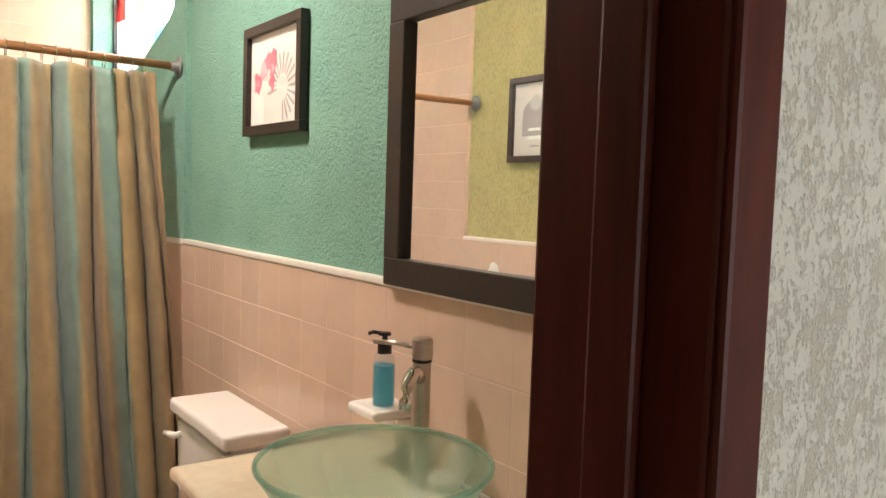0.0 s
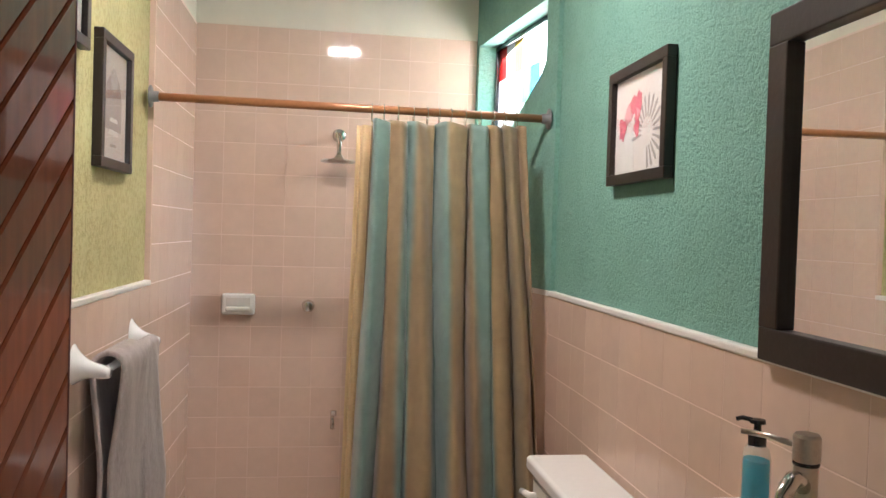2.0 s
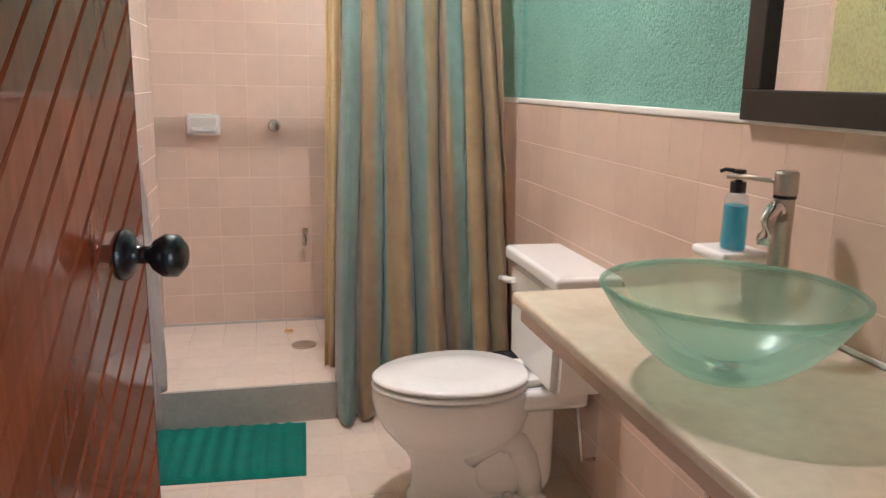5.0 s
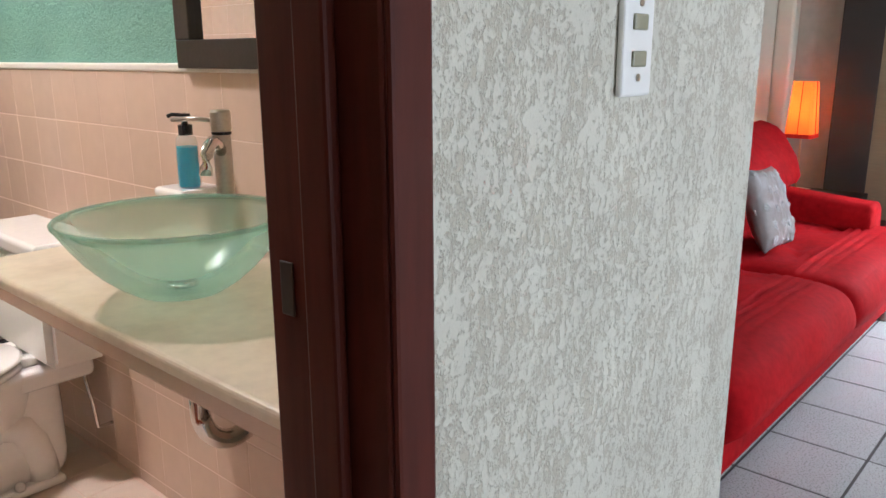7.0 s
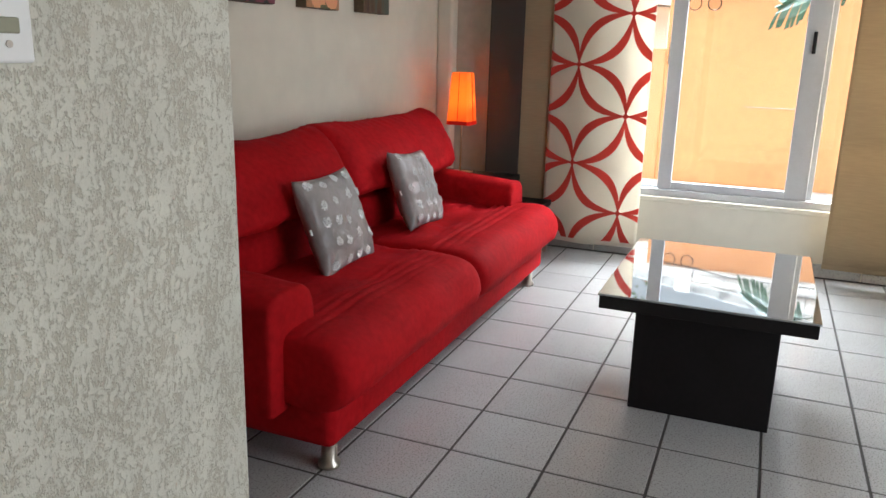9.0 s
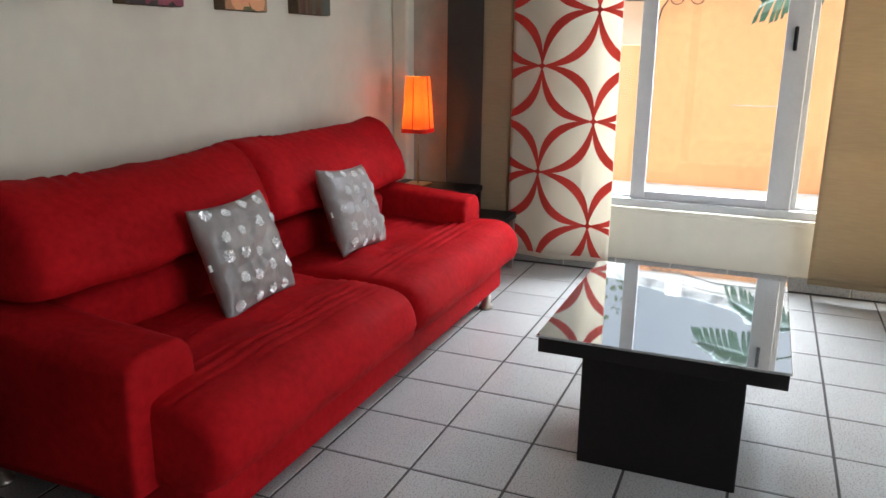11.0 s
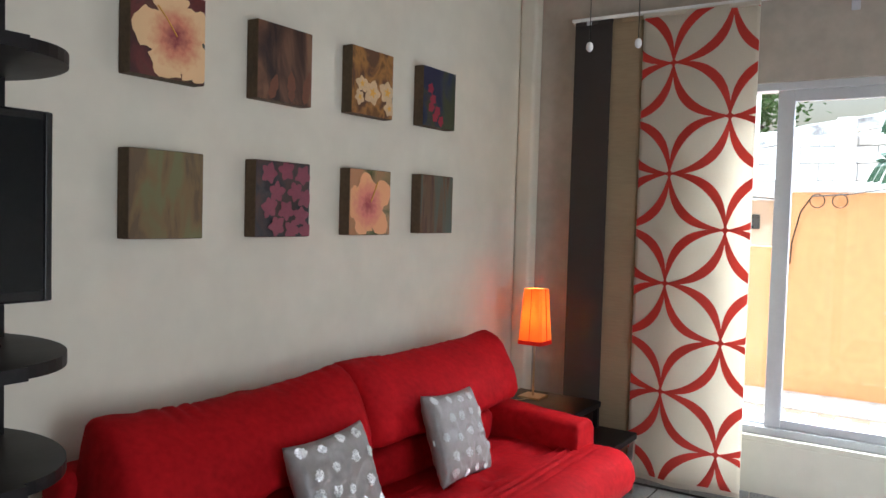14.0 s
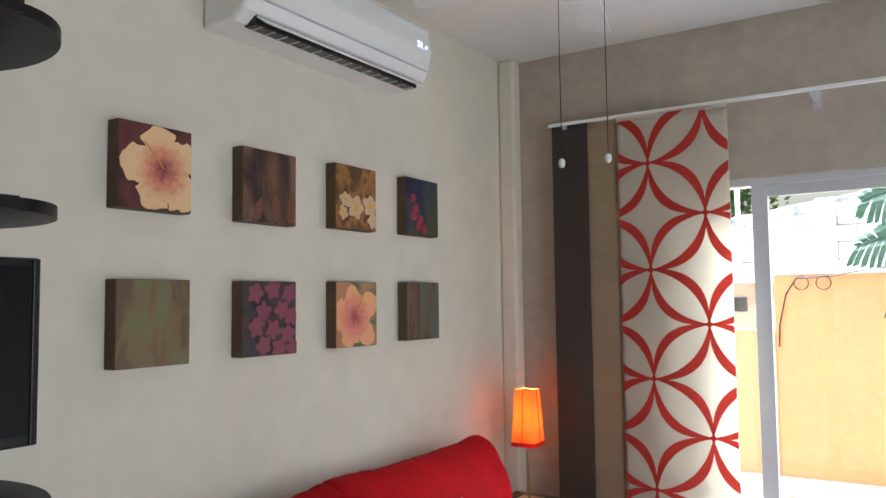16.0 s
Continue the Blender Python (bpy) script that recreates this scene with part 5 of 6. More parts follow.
solid("robe_hook", plump(bmesh.new(), (RX - 0.02, 1.06, 0.985), (0.04, 0.035, 0.035), 2.2, 12, 16), M_PORC, "small white ceramic knob on the wall tiles", "knob", smooth=True)

# toilet
TY = 2.74
wc = thing("toilet", "white porcelain toilet with closed lid and cistern", "toilet")


def egg(cx, cy, lx, ly, z, n=40, taper=0.12):
    return [Vector((cx + lx * math.cos(t), cy + ly * math.sin(t) * (1 + taper * math.cos(t)), z)) for t in np.linspace(0, 2 * math.pi, n + 1)]


rows = [egg(0.985, TY, 0.212, 0.100, 0.0, taper=-0.1), egg(0.985, TY, 0.210, 0.100, 0.025, taper=-0.1), egg(0.978, TY, 0.192, 0.088, 0.04), egg(0.968, TY, 0.180, 0.080, 0.08), egg(0.962, TY, 0.176, 0.080, 0.13), egg(0.955, TY, 0.184, 0.092, 0.165), egg(0.942, TY, 0.206, 0.122, 0.205),
        egg(0.930, TY, 0.230, 0.152, 0.25), egg(0.923, TY, 0.246, 0.170, 0.295), egg(0.920, TY, 0.254, 0.178, 0.335), egg(0.920, TY, 0.256, 0.180, 0.365), egg(0.920, TY, 0.254, 0.179, 0.378), egg(0.920, TY, 0.20, 0.13, 0.380)]
bm = sweep(bmesh.new(), rows)
bmesh.ops.remove_doubles(bm, verts=bm.verts, dist=1e-5)
part("bowl", bm, M_PORC, wc, smooth=True)
part("rear_body", plump(bmesh.new(), (1.10, TY, 0.19), (0.27, 0.20, 0.37), 5, 18, 30), M_PORC, wc, smooth=True)
part("trapway", tube(bmesh.new(), [(0.955, TY - 0.045, 0.16), (1.00, TY - 0.066, 0.205), (1.05, TY - 0.072, 0.225), (1.10, TY - 0.072, 0.205), (1.13, TY - 0.070, 0.15), (1.145, TY - 0.068, 0.09), (1.15, TY - 0.066, 0.03)], 0.050, 18), M_PORC, wc, "moulded trapway bulge", smooth=True)
part("foot_flange", boxed((0.93, TY - 0.125, 0.0), (1.20, TY + 0.125, 0.030), 0.014, 4), M_PORC, wc, "flat foot flange")
part("rear_deck", boxed((1.06, TY - 0.13, 0.315), (1.32, TY + 0.13, 0.382), 0.02, 4), M_PORC, wc, smooth=False)
for nm, z, g in (("seat_ring", 0.381, 0.002), ("lid", 0.402, 0.0)):
    rows = [egg(0.910, TY, 0.236 + g, 0.180 + g, z), egg(0.910, TY, 0.245 + g, 0.186 + g, z + 0.006), egg(0.910, TY, 0.245 + g, 0.186 + g, z + 0.012), egg(0.910, TY, 0.236 + g, 0.178 + g, z + 0.018), egg(0.910, TY, 0.10, 0.08, z + 0.020)]
    bm = sweep(bmesh.new(), rows)
    bmesh.ops.remove_doubles(bm, verts=bm.verts, dist=1e-5)
    bm.faces.new([v for v in bm.verts if abs(v.co.z - z - 0.020) < 1e-5][:40])
    part(nm, bm, M_PORC, wc, smooth=True)
for dy in (-0.07, 0.07):
    part("hinge", boxed((1.125, TY + dy - 0.025, 0.382), (1.175, TY + dy + 0.025, 0.410), 0.006), M_PORC, wc)
bm = bmesh.new()
prism(bm, [(TY - 0.20, 0.385), (TY + 0.20, 0.385), (TY + 0.225, 0.716), (TY - 0.225, 0.716)], 1.165, 1.345, "x")
bmesh.ops.bevel(bm, geom=list(bm.edges), offset=0.022, segments=4, affect="EDGES")
part("cistern", bm, M_PORC, wc)
part("cistern_lid", boxed((1.148, TY - 0.24, 0.715), (1.348, TY + 0.24, 0.762), 0.014, 4), M_PORC, wc)
part("flush_lever", tube(bmesh.new(), [(1.165, TY + 0.17, 0.655), (1.148, TY + 0.17, 0.655), (1.142, TY + 0.20, 0.652), (1.140, TY + 0.24, 0.645)], 0.011, 12), M_PORC, wc, "white flush lever", smooth=True)
part("bolt_cap", plump(bmesh.new(), (1.07, TY - 0.112, 0.036), (0.03, 0.03, 0.03), 2.2, 10, 14), M_PORC, wc, smooth=True)
part("supply_stop", tube(bmesh.new(), [(RX, 2.62, 0.14), (1.31, 2.62, 0.14), (1.305, 2.63, 0.22), (1.29, 2.66, 0.385)], 0.006, 10), M_CHROME, wc, "chrome water supply", smooth=True)
solid("waste_bin", lathe(bmesh.new(), [(0.085, 0.0), (0.090, 0.01), (0.105, 0.27), (0.110, 0.275), (0.108, 0.29), (0.098, 0.285), (0.082, 0.02), (0.0, 0.018)], (1.235, 3.12, 0.002), steps=28), M_BLACK, "small black plastic bin behind the toilet", "bin", smooth=True)

# shower curtain, rod and rings
M_FLANGE = material("dull_grey_metal", (0.20, 0.20, 0.20), 0.5, metal=0.4, var=0.1, bump=0.05)
rod = thing("shower_rod", "copper-coloured shower curtain rod with dark end flanges", "curtain rod")
RYD, RZD = 3.555, 1.895
part("rod", tube(bmesh.new(), [(LX, RYD + 0.02, RZD + 0.01), (RX - 0.005, RYD - 0.01, RZD)], 0.0155, 20), M_COPPER, rod, smooth=True)
for x, s in ((LX, 1), (RX - 0.008, -1)):
    part("flange", lathe(bmesh.new(), [(0.040, 0.0), (0.040, 0.004 * s), (0.020, 0.006 * s), (0.019, 0.030 * s), (0.016, 0.032 * s)], (x, RYD + (0.02 if s > 0 else -0.01), RZD + (0.01 if s > 0 else 0)), "x", 28), M_FLANGE, rod, "dull grey metal flange", smooth=True)


def striped(name):
    m = material(name, (0.40, 0.26, 0.12), 0.42, var=0.14, scale=8, fine=26, bump=0.30, depth=0.006, sheen=0.3, trans=0.12)
    n, l = m.node_tree.nodes, m.node_tree.links
    uv = n.new("ShaderNodeUVMap")
    sep = n.new("ShaderNodeSeparateXYZ")
    l.new(uv.outputs[0], sep.inputs[0])
    wob = n.new("ShaderNodeMath")
    wob.operation = "FRACT"
    l.new(sep.outputs[0], wob.inputs[0])
    r = n.new("ShaderNodeValToRGB")
    r.color_ramp.interpolation = "EASE"
    teal, tan, olive, gold, dark = (0.18, 0.275, 0.24), (0.31, 0.215, 0.115), (0.23, 0.205, 0.12), (0.41, 0.295, 0.15), (0.12, 0.08, 0.04)
    cols = ((0.0, tan), (0.03, dark), (0.06, teal), (0.125, teal), (0.15, tan), (0.20, tan), (0.225, teal), (0.30, teal), (0.325, tan), (0.385, gold), (0.41, teal), (0.50, teal), (0.525, gold), (0.66, tan), (0.69, teal), (0.765, teal), (0.79, gold), (0.835, dark), (0.86, olive), (0.93, tan))
    r.color_ramp.elements[0].color = (*cols[0][1], 1)
    r.color_ramp.elements[1].position, r.color_ramp.elements[1].color = cols[-1][0], (*cols[-1][1], 1)
    for pz, c in cols[1:-1]:
        e = r.color_ramp.elements.new(pz)
        e.color = (*c, 1)
    l.new(wob.outputs[0], r.inputs[0])
    for nd in n:
        if nd.type == "VECT_MATH":
            l.new(r.outputs[0], nd.inputs[0])
    return m


M_CURTAIN = striped("striped_satin")
cur = thing("shower_curtain", "pleated satin shower curtain in teal and tan stripes", "shower curtain")
NC, NR = 300, 90


def curtain_point(s, v):
    """s along the width, v from the hem (0) to the top (1)."""
    top = v ** 0.6
    x = 0.652 + (0.055 * (1 - v)) * (s * 2 - 1) + s * (0.593 + 0.06 * (1 - v))
    phase = 2 * math.pi * (7.4 * s + 0.35 * math.sin(7 * s) + 0.10 * math.sin(5 * v + 9 * s))
    amp = (0.050 + 0.018 * (1 - v)) * (0.75 + 0.4 * math.sin(13 * s + 1))
    y = RYD - 0.035 - 0.165 * (1 - v) ** 1.2 + amp * math.sin(phase) + 0.010 * math.sin(2.3 * phase + 3 * v)
    x += 0.018 * math.sin(phase * 1.0 + 1.4)
    z = 0.012 + v * 1.845 - 0.012 * (0.5 + 0.5 * math.cos(phase)) * (v > 0.97) + 0.010 * math.sin(4 * s) * (1 - v)
    return Vector((x, y + 0.012 * noise.noise(Vector((s * 16, v * 9, 0))) + 0.009 * noise.noise(Vector((s * 30, v * 26, 4))), z))


bm = sweep(bmesh.new(), [[curtain_point(i / NC, j / NR) for i in range(NC + 1)] for j in range(NR + 1)])
uvl = bm.loops.layers.uv.new("UVMap")
bm.verts.index_update()
for f in bm.faces:
    for lp in f.loops:
        lp[uvl].uv = ((lp.vert.index % (NC + 1)) / NC * 0.999, lp.vert.index // (NC + 1) / NR)
c = part("cloth", bm, M_CURTAIN, cur, "striped satin cloth", smooth=True)
c.modifiers.new("cloth", "SOLIDIFY").thickness = 0.0015
M_LINER = material("ochre_liner", (0.70, 0.54, 0.30), 0.5, var=0.1, fine=120, bump=0.1, trans=0.3)
bm = sweep(bmesh.new(), [[Vector((0.612 - 0.030 * (1 - j / 12) + 0.075 * i / 12 + 0.006 * math.sin(i), RYD + 0.03 + 0.02 * math.sin(i * 0.9) - 0.06 * (1 - j / 12), 0.16 + 1.68 * j / 12)) for i in range(13)] for j in range(13)])
c = part("liner", bm, M_LINER, cur, "pale ochre liner edge", smooth=True)
c.modifiers.new("cloth", "SOLIDIFY").thickness = 0.001
for k in range(12):
    x = 0.665 + k * 0.0510 + 0.006 * math.sin(5 * k)
    bm = tube(bmesh.new(), [(x, RYD + 0.022 * math.cos(a), RZD - 0.012 + 0.036 * math.sin(a)) for a in np.linspace(0, 2 * math.pi, 19)], 0.0018, 6)
    part("ring", bm, M_CHROME, rod, "thin wire curtain ring", smooth=True)

# shower fittings
soapd = thing("soap_dish", "white ceramic soap dish on the shower tiles", "soap dish")
bm = boxed((0.014, BY - 0.035, 1.019), (0.171, BY + 0.002, 1.122), 0.012, 3)
part("dish_body", bm, M_PORC, soapd)
part("tray_lip", boxed((0.034, BY - 0.058, 1.035), (0.152, BY - 0.030, 1.060), 0.010, 3), M_PORC, soapd)
# flat plate, no real hollow; the hollow's shade is in its darker porcelain
part("recess", boxed((0.036, BY - 0.0365, 1.062), (0.150, BY - 0.034, 1.102), 0.001), material("shaded_porcelain", (0.70, 0.66, 0.60), 0.25, var=0.05), soapd)
kn = thing("shower_valve", "round chrome shower valve knob on pink tiles", "valve")
part("knob", lathe(bmesh.new(), [(0.030, BY), (0.030, BY - 0.005), (0.016, BY - 0.012), (0.014, BY - 0.03), (0.026, BY - 0.038), (0.027, BY - 0.058), (0.018, BY - 0.064), (0.0, BY - 0.065)], (0.424, 0, 1.067), "y", 28), M_CHROME, kn, smooth=True)
tap = thing("shower_tap", "small chrome tap low on the shower wall", "tap")
part("spout", tube(bmesh.new(), [(0.556, BY, 0.515), (0.556, BY - 0.05, 0.515), (0.556, BY - 0.065, 0.505), (0.556, BY - 0.068, 0.475)], 0.010, 12), M_CHROME, tap, smooth=True)
part("handle", boxed((0.546, BY - 0.045, 0.53), (0.576, BY - 0.030, 0.558), 0.004), M_CHROME, tap)
sh = thing("shower_fixture", "chrome shower head on a short bent arm", "shower head")
part("escutcheon", lathe(bmesh.new(), [(0.033, BY), (0.030, BY - 0.008), (0.012, BY - 0.012)], (0.552, 0, 1.905), "y", 24), M_CHROME, sh, smooth=True)
part("arm", tube(bmesh.new(), [(0.552, BY, 1.905), (0.552, BY - 0.07, 1.90), (0.552, BY - 0.10, 1.87), (0.552, BY - 0.11, 1.80)], 0.011, 14), M_CHROME, sh, smooth=True)
part("head", lathe(bmesh.new(), [(0.014, 1.80), (0.020, 1.785), (0.060, 1.775), (0.062, 1.765), (0.0, 1.762)], (0.552, BY - 0.11, 0), steps=24), M_BRUSHED, sh, smooth=True)
for k in range(10):
    a = 2 * math.pi * k / 10
    part("spray_arm", boxed((0.552 + 0.075 * math.cos(a) - 0.010, BY - 0.11 + 0.075 * math.sin(a) - 0.006, 1.764), (0.552 + 0.075 * math.cos(a) + 0.010, BY - 0.11 + 0.075 * math.sin(a) + 0.006, 1.776), 0.002), M_BRUSHED, sh)
solid("floor_drain", lathe(bmesh.new(), [(0.0, 0.003), (0.040, 0.003), (0.055, 0.002), (0.055, -0.004)], (0.52, 3.93, 0.117), steps=28), M_BRUSHED, "round metal drain in the shower floor", "drain")
solid("shower_drip_stain", prism(bmesh.new(), [(0.44, 4.165), (0.47, 4.16), (0.485, 4.18), (0.48, 4.21), (0.445, 4.205)], 0.1015, 0.1035, "z"), material("orange_rust_stain", (0.62, 0.30, 0.08), 0.6, var=0.3), "small orange leaf lying on the shower floor", "leaf")

# towel bar and towels
tb = thing("towel_bar", "white ceramic towel bar brackets on the tiled wall", "towel bar")
for y in (2.80, 3.39):
    rows = []
    for k in range(15):
        q = k / 14
        r = 0.036 * (1 - q) ** 3.2 + 0.019 * (1 - max(0.0, q - 0.8) * 1.6)
        wide = 0.026 * (1 - q) ** 3 + 0.017
        rows.append([Vector((LX + 0.092 * q, y + wide * math.cos(a), 1.066 - 0.023 * q ** 0.7 + r * math.sin(a))) for a in np.linspace(0, 2 * math.pi, 17)])
    bm = sweep(bmesh.new(), rows)
    bm.verts.ensure_lookup_table()
    bm.faces.new([bm.verts[k] for k in range(len(bm.verts) - 17, len(bm.verts) - 1)])
    part("bracket", bm, M_PORC, tb, smooth=True)
part("bar", tube(bmesh.new(), [(LX + 0.07, 2.80, 1.043), (LX + 0.07, 3.39, 1.043)], 0.011, 14), M_PORC, tb, smooth=True)


def towel(y0, y1, drop_front, drop_back, off, seed, label):
    ob = thing("towel", label, "towel", group="towels on the bar")
    rows, path = [], []
    bxr = LX + 0.07
    r = 0.017 + off
    for k in range(16):
        path.append((bxr - r, 1.043 - drop_back * (1 - k / 15)))
    for k in range(1, 10):
        a = math.pi - math.pi * k / 10
        path.append((bxr + r * math.cos(a), 1.043 + r * math.sin(a)))
    for k in range(26):
        path.append((bxr + r, 1.043 - drop_front * k / 25))
    for px, pz in path:
        row = []
        for j in range(41):
            q = j / 40
            hang = max(0.0, 1.043 - pz)
            loose = min(1, hang * 2.5)
            wave = 0.020 * math.sin(9 * q + seed + 0.8 * hang) * loose + 0.007 * math.sin(21 * q + seed * 2 + hang * 4) * loose + 0.006 * noise.noise(Vector((q * 4, pz * 5, seed)))
            flare = 0.10 * hang * (q - 0.3) + 0.010 * noise.noise(Vector((seed, pz * 4, q)))
            hem = 0.018 * math.sin(5 * q + seed) * loose
            close = max(0.010 / r, 1 - 3 * hang)
            row.append(Vector((bxr + (px - bxr) * close + (wave + 0.026 * loose if px > bxr else -abs(wave) * 0.2), y0 + (y1 - y0) * q + flare, pz + hem)))
        rows.append(row)
    p = part("cloth", sweep(bmesh.new(), rows), M_TOWEL, ob, smooth=True)
    so = p.modifiers.new("pile", "SOLIDIFY")
    so.thickness, so.offset = 0.014, 0
    return ob


towel(3.12, 3.36, 0.84, 0.6, 0.004, 1.0, "grey terry towel folded over the bar")
towel(2.86, 3.10, 0.92, 0.7, 0.026, 4.2, "grey terry towel hanging with long folds")

# bath mat with raised ribs
bmat = thing("bath_mat", "dark teal tufted bath mat on the bathroom floor", "bath mat", (0.185, 3.165, 0.0), -3)
rows = []
for i in range(91):
    row = []
    for j in range(41):
        u, v = -1 + 2 * i / 90, -1 + 2 * j / 40
        edge = (1 - abs(u) ** 16) * (1 - abs(v) ** 12)
        row.append(Vector((0.30 * u, 0.205 * v, 0.003 + edge * (0.016 + 0.005 * math.sin(u * 34) + 0.003 * noise.noise(Vector((u * 30, v * 20, 0)))))))
    rows.append(row)
part("tufted_top", sweep(bmesh.new(), rows), M_MAT, bmat, smooth=True)
part("backing", boxed((-0.30, -0.205, 0.0), (0.30, 0.205, 0.004), 0.001), M_MAT, bmat)

# ceiling light of the bathroom
cl = thing("ceiling_light", "two-bulb hanging ceiling light fitting in the bathroom", "ceiling light")
part("base", boxed((0.48, 2.68, 3.075), (0.68, 2.76, 3.099), 0.008), M_WHITE, cl)
for bulb_x in (0.525, 0.635):
    part("stem", tube(bmesh.new(), [(bulb_x, 2.72, 3.08), (bulb_x, 2.72, 2.80)], 0.008, 12), M_WHITE, cl, smooth=True)
    bm = lathe(bmesh.new(), [(0.050, 2.722), (0.048, 2.76), (0.030, 2.795), (0.009, 2.81)], (bulb_x, 2.72, 0), steps=24, squash=(1, 2.2), caps=False)
    part("cup", bm, M_WHITE, cl, "oval white reflector cup")

# stained glass in the shower window
sg = tagged(new("window_2"), "small stained glass window with coloured panes in dark frame", "window", kind="structure")


def wpane(y0, y1, z0, z1, out, thick):
    b = bmesh.new()
    f = [b.verts.new(slanted(y, z, out)) for y, z in ((y0, z0), (y1, z0), (y1, z1), (y0, z1))]
    k2 = [b.verts.new(slanted(y, z, out + thick)) for y, z in ((y0, z0), (y1, z0), (y1, z1), (y0, z1))]
    b.faces.new(f)
    b.faces.new(k2[::-1])
    for k in range(4):
        b.faces.new((f[k], f[(k + 1) % 4], k2[(k + 1) % 4], k2[k]))
    return b


tints = {"clear": frosted("milky_glass", (0.95, 0.98, 1.0), 0.45, 0.9, 0.2), "red": frosted("red_glass", (0.8, 0.05, 0.04), 0.45, 0.9, 0.2), "blue": frosted("blue_glass", (0.15, 0.5, 0.85), 0.45, 0.9, 0.2),
         "yellow": frosted("yellow_glass", (0.95, 0.72, 0.15), 0.45, 0.9, 0.2), "green": frosted("green_glass", (0.25, 0.7, 0.4), 0.45, 0.9, 0.2)}
rng = random.Random(5)
for i in range(8):
    for j in range(4):
        kind = rng.choice(["clear"] * 11 + ["red", "blue", "yellow", "green"])
        ob = part("pane", wpane(3.60 + i * 0.104, 3.60 + (i + 1) * 0.104 - 0.004, 1.74 + j * 0.155, 1.74 + (j + 1) * 0.155 - 0.004, 0.10, 0.004), tints[kind], sg, kind + " stained glass pane")
        ob.visible_shadow = False
for y0, y1, z0, z1 in ((3.58, 4.47, 2.352, 2.385), (4.425, 4.455, 1.70, 2.36), (3.58, 3.60, 2.0, 2.36)):
    part("window_frame", wpane(y0, y1, z0, z1, 0.085, 0.04), M_BLACK, sg, "dark metal frame")

# ---- outside ----
structure("ground", boxed((WX + 0.16, -300, -0.30), (600, 300, -0.03)), M_SOIL, "bare earth reaching to the horizon", "ground")
structure("ground_entrance", boxed((-300, -300, -0.30), (WX + 0.16, -2.75, -0.03)), M_SOIL, "bare earth before the assumed opening", "ground")
structure("ground_gravel", boxed((7.95, -6, -0.03), (8.64, 8, 0.0), 0.01), M_GRAVEL, "grey gravel strip along the garden wall", "gravel")
gw = tagged(new("garden_wall"), "orange rendered garden wall with a rough worn top", "wall", kind="structure")
bm = bmesh.new()
box(bm, (8.65, -8, -0.1), (8.85, 1.03, 1.80), 0.01)
part("render_face", bm, M_ORANGE, gw)
part("low_part", boxed((8.64, 1.03, -0.1), (8.84, 6, 1.30), 0.01), M_ORANGE, gw)
part("rough_top", boxed((8.64, -8, 1.795), (8.86, 1.035, 1.83), 0.008), M_BLOCK, gw, "bare cement top")
part("long_crack", boxed((8.645, -0.25, 0.765), (8.6525, 0.25, 0.772), 0.002), M_MORTAR, gw)
hose = thing("cable_coil", "loose black cable coiled over the garden wall", "cable")
bm = bmesh.new()
for cy in (0.80, 0.62):
    tube(bm, [(8.625, cy + 0.06 * math.cos(a), 1.72 + 0.06 * math.sin(a)) for a in np.linspace(0, 2 * math.pi, 21)], 0.005, 6)
tube(bm, [(8.62, 1.0, 1.15), (8.62, 0.99, 1.35), (8.62, 0.93, 1.62), (8.61, 0.84, 1.76), (8.62, 0.55, 1.78), (8.62, 0.2, 1.84), (8.64, -0.6, 1.85)], 0.007, 6)
part("loops", bm, M_BLACK, hose)
# neighbour's concrete block wall
bw = tagged(new("block_wall"), "weathered grey concrete block wall beyond the garden wall", "wall", kind="structure")
def wall_top(y):
    return 2.72 + 0.15 * (0.93 - y) if y > -1.2 else 3.04


part("mortar_bed", prism(bmesh.new(), [(-6, -0.1), (2.6, -0.1), (2.6, wall_top(2.6)), (-1.2, 3.04), (-6, 3.04)], 11.03, 11.2, "x"), M_MORTAR, bw)
blocks = finish(boxed((-0.02, -0.194, -0.094), (0.02, 0.194, 0.094), 0.006, 1), "block", M_BLOCK)
for r in range(8):
    for k in range(14):
        y, z = 2.3 - 0.4 * k - (0.2 if r % 2 else 0.0), 1.60 + 0.2 * r - 0.08
        if z + 0.09 < wall_top(y + 0.2):
            b = new("block", blocks)
            b.parent = bw
            b.location = (11.02 + 0.004 * math.sin(9 * k + r), y, z)
part("pillar", boxed((10.93, 0.72, 0), (11.05, 0.92, 2.74), 0.01), M_BLOCK, bw, "concrete pillar")
M_CAP = material("stained_cement_cap", (0.42, 0.42, 0.41), 0.95, var=0.35, scale=4, fine=18, bump=0.5, depth=0.012, spot=(0.20, 0.20, 0.20), spot_size=5)
rows = []
for k in range(44):
    y = 2.6 - 0.2 * k
    t = wall_top(y) + 0.02 * noise.noise(Vector((y * 3, 0, 0)))
    rows.append([(10.985, y, t - 0.15), (10.975, y, t - 0.03), (11.0, y, t), (11.2, y, t + 0.004), (11.22, y, t - 0.03), (11.22, y, t - 0.15)])
part("capping", sweep(bmesh.new(), rows), M_CAP, bw, "rough stained cement capping")
cables = thing("wall_cables", "two white cables strung along the block wall", "cable")
for dz in (0.0, -0.045):
    part("cable", tube(bmesh.new(), [(10.93, 2.5 - 0.3 * k, wall_top(2.5 - 0.3 * k) - 0.17 + dz + 0.012 * math.sin(2.1 * k)) for k in range(14)], 0.011, 8), M_WHITE, cables, smooth=True)
